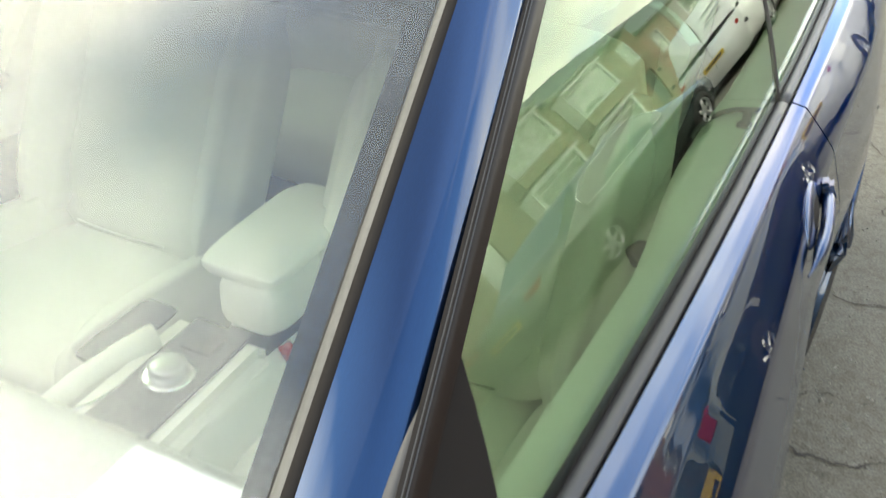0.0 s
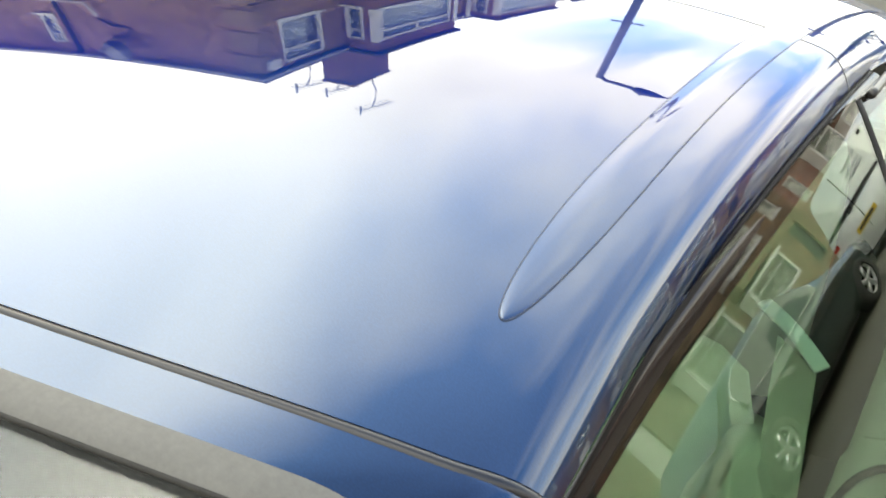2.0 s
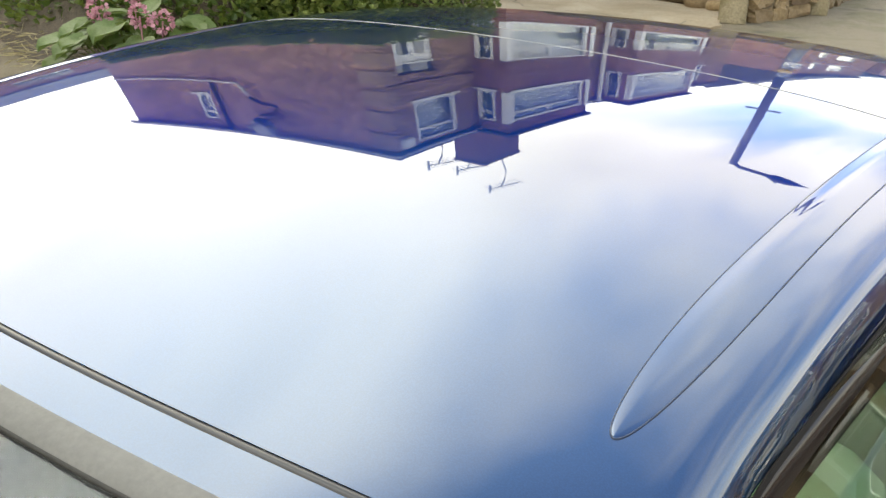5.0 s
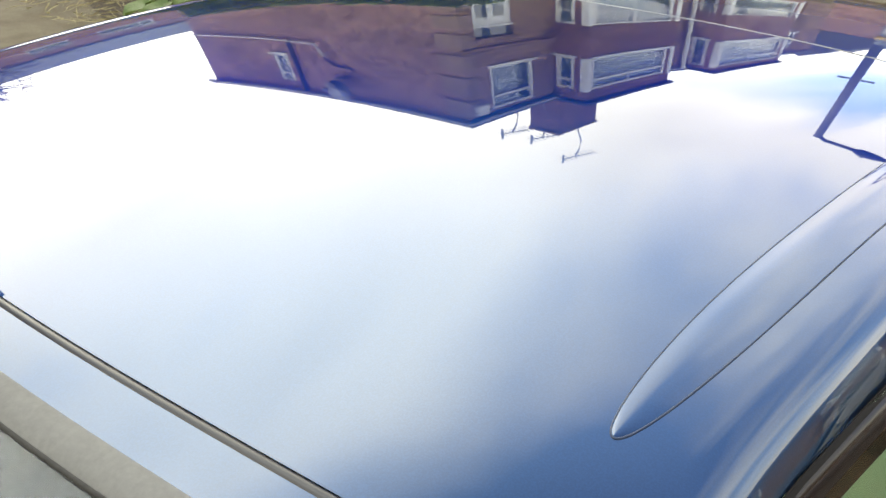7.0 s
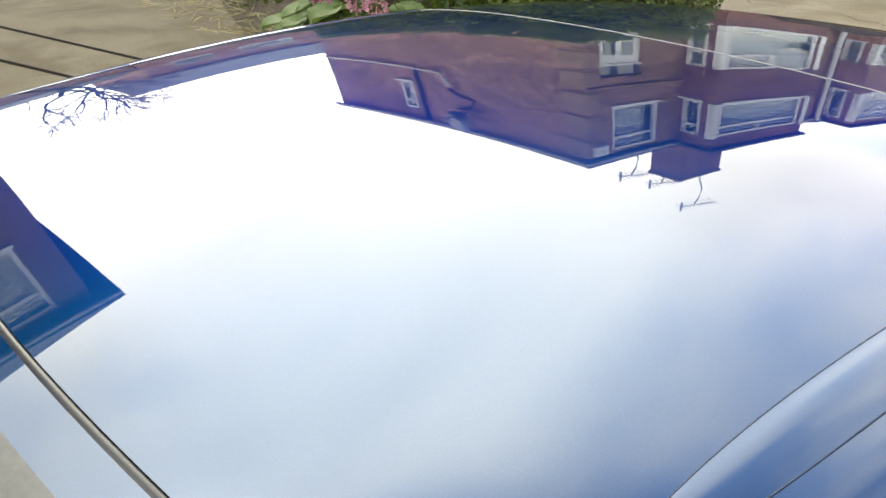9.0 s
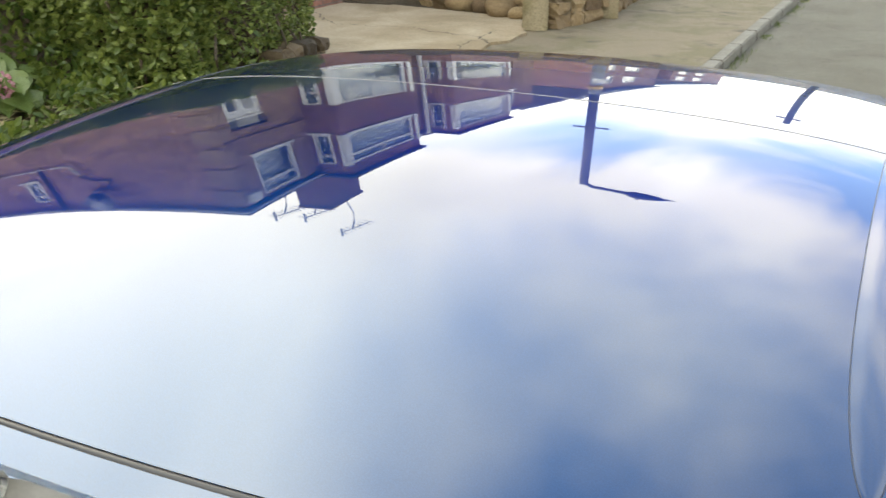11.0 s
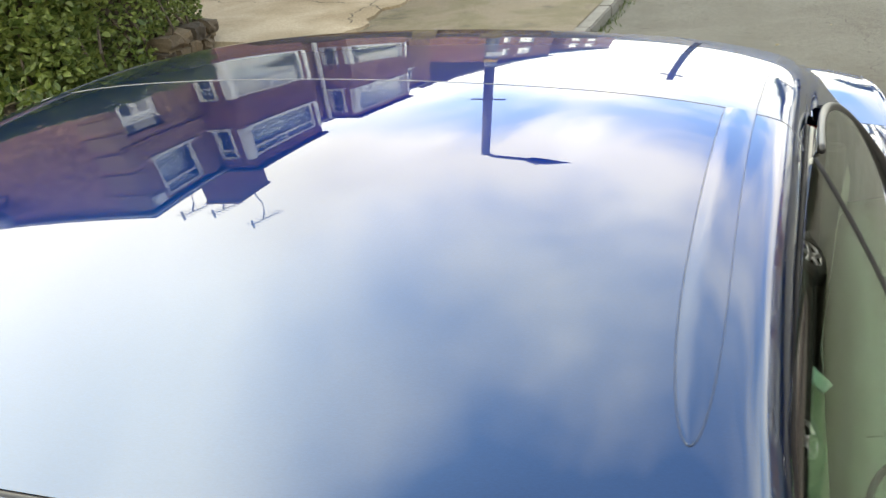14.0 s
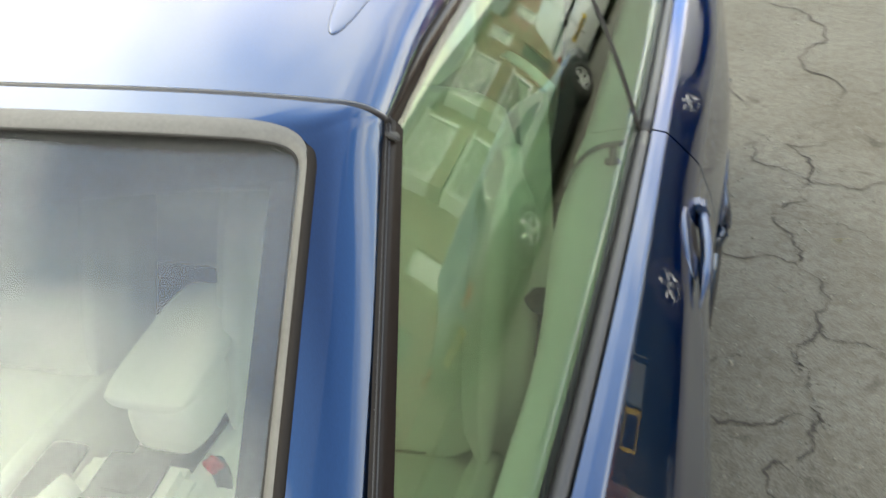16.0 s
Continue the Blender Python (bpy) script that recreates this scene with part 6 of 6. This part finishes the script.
crack("road_crack", [(1.36, 2.27), (1.52, 2.25), (1.70, 2.32), (2.1, 2.2)], 0.003, 0.006, "dark branching crack in the asphalt", 6)
crack("road_crack", [(1.36, 2.27), (1.18, 2.40), (1.12, 2.62), (0.98, 2.60)], 0.003, 0.006, "dark branching crack in the asphalt", 7)
crack("road_crack", [(1.27, 1.10), (1.10, 1.06), (0.96, 1.10)], 0.003, 0.008, "dark branching crack in the asphalt", 8)
crack("road_crack", [(1.266, 1.774), (1.05, 1.80), (0.95, 1.70)], 0.003, 0.007, "dark branching crack in the asphalt", 9)
crack("road_crack", [(0.5, 9.5), (1.0, 8.8), (1.25, 7.9), (1.4, 7.2), (1.35, 6.3), (1.7, 5.2)], 0.003, 0.006, "dark branching crack in the asphalt", 10)
for k, pts in enumerate((((1.30, 1.45), (1.48, 1.40), (1.62, 1.52)), ((1.24, 1.30), (1.08, 1.32), (0.98, 1.26)), ((1.14, 0.95), (1.30, 0.86), (1.45, 0.90)), ((1.30, 2.55), (1.48, 2.62), (1.62, 2.85)), ((1.22, 2.05), (1.42, 2.02), (1.55, 1.92)), ((1.55, 3.0), (1.75, 3.1), (1.95, 3.45)), ((1.12, 2.62), (1.18, 2.85), (1.10, 3.05)), ((1.18, 0.45), (1.24, 0.62), (1.12, 0.7)))):
    crack("road_crack", pts, 0.003, 0.005, "hairline side crack in the asphalt", 40 + k)
# pale grit on the road
vs, fs = [], []
for _ in range(5200):
    x, y = rng.uniform(0.85, 2.6), 0.2 + 9.3 * rng.random() ** 1.6
    s_ = rng.uniform(0.002, 0.006) * (1.8 if rng.random() < 0.05 else 1)
    b = len(vs)
    for a in range(5):
        t = a * 1.2566 + rng.random()
        vs.append(Vector((x + s_ * math.cos(t), y + s_ * math.sin(t), 0.001)))
    vs.append(Vector((x, y, 0.002 + s_ * 0.7)))
    fs.extend((b + k, b + (k + 1) % 5, b + 5) for k in range(5))
tagged(mesh_of("road_grit", vs, fs, m_kerb), "pale grit and crumbs on the asphalt", "grit", kind="stuff")
for x, y, a in ((1.38, 1.92, -8), (1.15, 7.6, 60), (0.72, 6.9, 40)):
    vs, fs = [], []
    add_leaf(vs, fs, Vector((x, y, 0.006)), Vector((math.cos(radians(a)), math.sin(radians(a)), 0)), 0.06, 0.006, 0.1)
    tagged(mesh_of("dry_leaf", vs, fs, m_straw), "narrow dry leaf lying on the asphalt", "leaf", "fallen leaves")

# ---- street lamp and pole ----
m_galv = speckled("galvanised", (0.22, 0.23, 0.24), (0.30, 0.31, 0.32), 40, 3, 0.5, 0.1, 0.002)
lampost = thing("street_lamp", "grey street lamp with a long arm and flat lantern", "street lamp", (-2.76, 11.9, 0.1))
part("column", sweep([(-2.76, 11.9, 0.05), (-2.76, 11.9, 3.7)], 0.10, 14), m_galv, lampost, "", True)
part("shaft", sweep([(-2.76, 11.9, 3.65), (-2.76, 11.9, 7.3)], 0.080, 12), m_galv, lampost, "", True)
part("arm", sweep([(-2.76, 11.9, 7.25), (-2.6, 11.9, 7.36), (-2.0, 11.9, 7.38)], 0.045, 10), m_galv, lampost, "", True)
part("lantern", sweep([(-2.06 + 0.96 * t, 11.9, 7.38 - 0.03 * t + 0.03 * math.sin(3.1 * t)) for t in lin(0, 1, 22)], 0.13, 14, flat=0.62, taper=lambda t: 0.28 + 0.75 * smooth(t / 0.22) - 0.93 * smooth((t - 0.35) / 0.65) ** 1.3), m_galv, lampost, "tapered grey lantern", True)
part("photocell", lathe([(7.40, 0.05), (7.50, 0.05), (7.53, 0.03)], (-1.78, 11.9, 0), "z", 12), m_galv, lampost, "", True)
part("bracket", sweep([(-3.0, 11.75, 5.15), (-2.5, 12.05, 5.22)], 0.03, 8), m_galv, lampost, "", True)
part("notice", boxes(((-2.80, 11.79, 2.78), (-2.56, 11.80, 3.1))), m_upvc, lampost, "small white notice")
part("band", sweep([(-2.76, 11.9, 3.25), (-2.76, 11.9, 3.45)], 0.112, 14), m_yellow, lampost, "yellow band", True)
pole = thing("telegraph_pole", "brown wooden telegraph pole beside the road", "pole", (-0.2, 26, 0.1))
part("shaft", sweep([(-0.2, 26, 0.0), (-0.15, 26, 6.9)], 0.13, 12), m_bark, pole, "", True)
part("crossarm", boxes(((-0.6, 25.95, 6.3), (0.3, 26.05, 6.42))), m_bark, pole)


# ---- trees ----
def tree(at, h, spread, leafy, label, seed):
    r = random.Random(seed)
    tr = thing("tree", label, "tree", at, "trees")
    bm_ = bmesh.new()
    tips = []

    def grow(p, d, ln, rad, depth):
        pts = [p]
        for k in range(4):
            d = (d + Vector((r.gauss(0, 0.16), r.gauss(0, 0.16), r.gauss(0.02, 0.1)))).normalized()
            p = p + d * ln / 4
            pts.append(p)
        sweep(pts, rad, 6 if depth > 1 else 4, bm_, taper=lambda t: 1 - 0.45 * t)
        if depth == 0:
            tips.append((p, d))
            return
        for _ in range(3 if depth > 1 else 4):
            nd = (d + Vector((r.gauss(0, 0.55), r.gauss(0, 0.55), r.gauss(0.1, 0.35))) * spread).normalized()
            grow(p, nd, ln * r.uniform(0.6, 0.8), rad * 0.55, depth - 1)
    grow(Vector(at), Vector((0, 0, 1)), h * (0.36 if leafy else 0.33), h * 0.026, 4 if leafy else 5)
    part("trunk", bm_, m_bark, tr, "", True)
    if leafy:
        vs_, fs_ = [], []
        rng_local = r
        for p, d in tips:
            for _ in range(leafy):
                add_leaf(vs_, fs_, p + Vector((r.gauss(0, 0.35), r.gauss(0, 0.35), r.gauss(0, 0.3))), Vector((r.gauss(0, 1), r.gauss(0, 1), r.gauss(0, 1))), r.uniform(0.18, 0.34), 0.08)
        mesh_of("crown", vs_, fs_, m_leaf, tr)


tree((-20, 3.6, 0.1), 7.6, 1.1, 0, "small bare twiggy tree beyond the yard", 3)
tree((12.8, 44, -2.0), 11.5, 0.9, 46, "leafy street tree far down the road", 5)


# ---- parked vehicles opposite ----
def vehicle(name, label, xc, y_rear, length, width, deck, roof, mat, grow=1, van=False, group="parked vehicles"):
    """A parked car or van; its rear at y_rear and its nose towards grow * y. deck: (share of length, height) of the body line; roof: the same for the cabin line."""
    v = thing(name, label, "van" if van else "car", (xc, y_rear + grow * length / 2, 0), group)
    W2 = width / 2

    def line(pts, t):
        for (a, za), (b, zb) in zip(pts, pts[1:]):
            if a <= t <= b:
                k = (t - a) / (b - a)
                k = k * k * (3 - 2 * k)
                return za + (zb - za) * k
        return pts[-1][1]

    def wid(t):
        return W2 * (1 - 0.16 * max(0, 0.12 - t) / 0.12 - 0.22 * max(0, t - 0.86) / 0.14)

    def body(t, i):
        w, zd = wid(t), line(deck, t)
        prof = [(0.80, 0.20), (0.95, 0.26), (1.0, 0.45), (1.0, 0.62), (0.985, 0.5 * (0.62 + zd)), (0.95, zd - 0.05), (0.88, zd), (0.5, zd + 0.03), (0.0, zd + 0.04)]
        prof = prof + [(-a, z) for a, z in prof[-2::-1]]
        a, z = prof[i]
        return Vector((xc + a * w, y_rear + grow * t * length, z))
    bm_ = sheet(body, lin(0, 1, 50), range(17))
    ends = [[x for x in bm_.verts if abs(x.co.y - (y_rear + grow * t * length)) < 1e-5] for t in (0, 1)]
    for e in ends:
        bm_.faces.new(e)
    bmesh.ops.recalc_face_normals(bm_, faces=bm_.faces)
    part("body", bm_, mat, v, "", True)
    c0, c1 = roof[0][0], roof[-1][0]

    def cabin(t, i):
        w, zd, zr = wid(t) * 0.93, line(deck, t), line(roof, t)
        k = max(0.0, (zr - zd) / 0.5)
        prof = [(1.0, zd - 0.06), (0.97, zd), (0.97 - 0.14 * k, zr - 0.10 * k), (0.90 - 0.16 * k, zr - 0.02 * k), (0.5, zr + 0.015), (0.0, zr + 0.02)]
        prof = prof + [(-a, z) for a, z in prof[-2::-1]]
        a, z = prof[i]
        return Vector((xc + a * w, y_rear + grow * t * length, z))
    bm_ = sheet(cabin, lin(c0, c1, 36), range(11))
    for t in (c0, c1):
        bm_.faces.new([x for x in bm_.verts if abs(x.co.y - (y_rear + grow * t * length)) < 1e-5])
    bmesh.ops.recalc_face_normals(bm_, faces=bm_.faces)
    part("cabin", bm_, mat, v, "", True)
    # side windows with a bright outline
    mid = [t for t in lin(c0, c1, 60) if line(roof, t) - line(deck, t) > 0.16]
    if mid and not van:
        a0, a1 = mid[0] + 0.03, mid[-1] - 0.01
        for side in (1, -1):
            def win(t, k):
                zd, zr = line(deck, t) + 0.01, line(roof, t) - 0.07
                q_ = k
                kk = max(0.0, (line(roof, t) - line(deck, t)) / 0.5)
                f_ = 0.97 - 0.14 * kk * q_
                return Vector((xc + side * (wid(t) * 0.93 * f_ + 0.012), y_rear + grow * t * length, zd + (zr - zd) * q_))
            w_ = part("side_window", sheet(win, lin(a0, a1, 24), lin(0.02, 1, 5)), m_pane, v, "dark side window", True, 0.006)
            edge = [win(t, 0.0) for t in lin(a0, a1, 20)] + [win(t, 1.0) for t in lin(a1, a0, 20)] + [win(a0, 0.0)]
            part("bright_trim", sweep(edge, 0.010, 6), m_chrome, w_, "bright window trim", True)
        part("rear_window", sheet(lambda u, k: (lambda t: Vector((xc + u * wid(t) * 0.70, y_rear + grow * t * length - grow * 0.006, line(roof, t) + 0.022 + 0.004)))(c0 + 0.015 + (mid[0] + 0.05 - c0) * k), lin(-1, 1, 11), lin(0, 1, 8)), m_pane, v, "dark rear window", True)
        part("windscreen", sheet(lambda u, k: (lambda t: Vector((xc + u * wid(t) * 0.70, y_rear + grow * t * length, line(roof, t) + 0.026)))(mid[-1] - 0.03 + (c1 - 0.02 - mid[-1] + 0.03) * k), lin(-1, 1, 11), lin(0, 1, 8)), m_pane, v, "dark windscreen", True)
    for side in (1, -1):
        for t in (0.19, 0.80):
            wheel(v, xc + side * (W2 - 0.065), y_rear + grow * t * length, 0.315, 0.20, side)
    yr = y_rear - grow * 0.012
    lo, hi = sorted((yr, y_rear + grow * 0.03))
    for side in (1, -1):
        xs = sorted((xc + side * W2 * (0.68 if van else 0.50), xc + side * W2 * (0.78 if van else 0.80)))
        part("tail_light", boxes(((xs[0], lo, 0.76), (xs[1] + (0.05 if side > 0 else -0.0), hi + 0.1, 0.87)), bevel=0.015), m_red, v, "red tail light")
        yn = y_rear + grow * length
        l2, h2 = sorted((yn - grow * 0.10, yn + grow * 0.012))
        xs = sorted((xc + side * W2 * 0.45, xc + side * W2 * 0.74))
        part("headlight", boxes(((xs[0], l2, 0.58), (xs[1], h2, 0.70)), bevel=0.02), m_chrome, v, "clear headlight")
    part("rear_plate", boxes(((xc - 0.26, yr - 0.012, 0.58), (xc + 0.26, yr + 0.004, 0.69))), m_yellow, v, "yellow rear plate with plain dark bars")
    part("plate_bar", boxes(((xc - 0.20, yr - 0.016, 0.61), (xc + 0.20, yr - 0.0125, 0.66))), m_plastic, v)
    yn = y_rear + grow * length + grow * 0.012
    part("front_plate", boxes(((xc - 0.26, yn - 0.006, 0.40), (xc + 0.26, yn + 0.006, 0.51))), m_upvc, v, "white front plate")
    part("front_grille", boxes(((xc - 0.40, yn - 0.014, 0.56), (xc + 0.40, yn + 0.002, 0.68)), bevel=0.004), m_plastic, v)
    part("underside", boxes(((xc - W2 * 0.8, min(y_rear, y_rear + grow * length) + 0.2, 0.16), (xc + W2 * 0.8, max(y_rear, y_rear + grow * length) - 0.2, 0.30))), m_plastic, v)
    return v


m_dark_paint = paint("dark_paint", (0.035, 0.05, 0.047), 0.25, 0.4)
m_white_paint = paint("white_paint", (0.70, 0.71, 0.70), 0.35, 0.0)
m_silver_paint = paint("silver_paint", (0.42, 0.43, 0.44), 0.3, 0.5)
SALOON = [(0.0, 0.86), (0.05, 0.95), (0.2, 0.95), (0.65, 0.92), (0.9, 0.80), (1.0, 0.66)]
CABIN = [(0.10, 0.96), (0.28, 1.40), (0.50, 1.43), (0.72, 0.93)]
vehicle("parked_car", "dark saloon car parked across the road", 5.42, 3.89, 4.47, 1.76, SALOON, CABIN, m_dark_paint)
VAN_D = [(0.0, 1.05), (0.6, 1.05), (0.85, 0.95), (1.0, 0.7)]
VAN_C = [(0.0, 1.74), (0.5, 1.80), (0.64, 1.72), (0.86, 0.98)]
van = vehicle("parked_van", "white panel van parked across the road", 5.55, 10.4, 4.9, 1.9, VAN_D, VAN_C, m_white_paint, van=True)
part("door_joint", boxes(((5.5475, 10.386, 0.45), (5.5525, 10.402, 1.68))), m_plastic, van, "dark joint between the rear doors")
part("rear_door_handle", boxes(((5.60, 10.37, 0.98), (5.72, 10.395, 1.05)), bevel=0.01), m_plastic, van)
for z in (0.62, 1.0, 1.55):
    for x in (4.66, 6.36):
        part("door_hinge", boxes(((x, 10.375, z), (x + 0.08, 10.4, z + 0.07)), bevel=0.01), m_plastic, van)
m_pale_bar = Mat("pale_lettering", (0.42, 0.44, 0.46), 0.6).m
for z in (1.30, 1.38, 1.50):
    part("lettering_bar", boxes(((4.95, 10.388, z), (5.35, 10.398, z + 0.03))), m_pale_bar, van, "plain grey bar for unreadable lettering")
vehicle("parked_car", "silver car parked facing up the road", 5.5, 20.2, 4.2, 1.74, SALOON, CABIN, m_silver_paint, grow=-1)
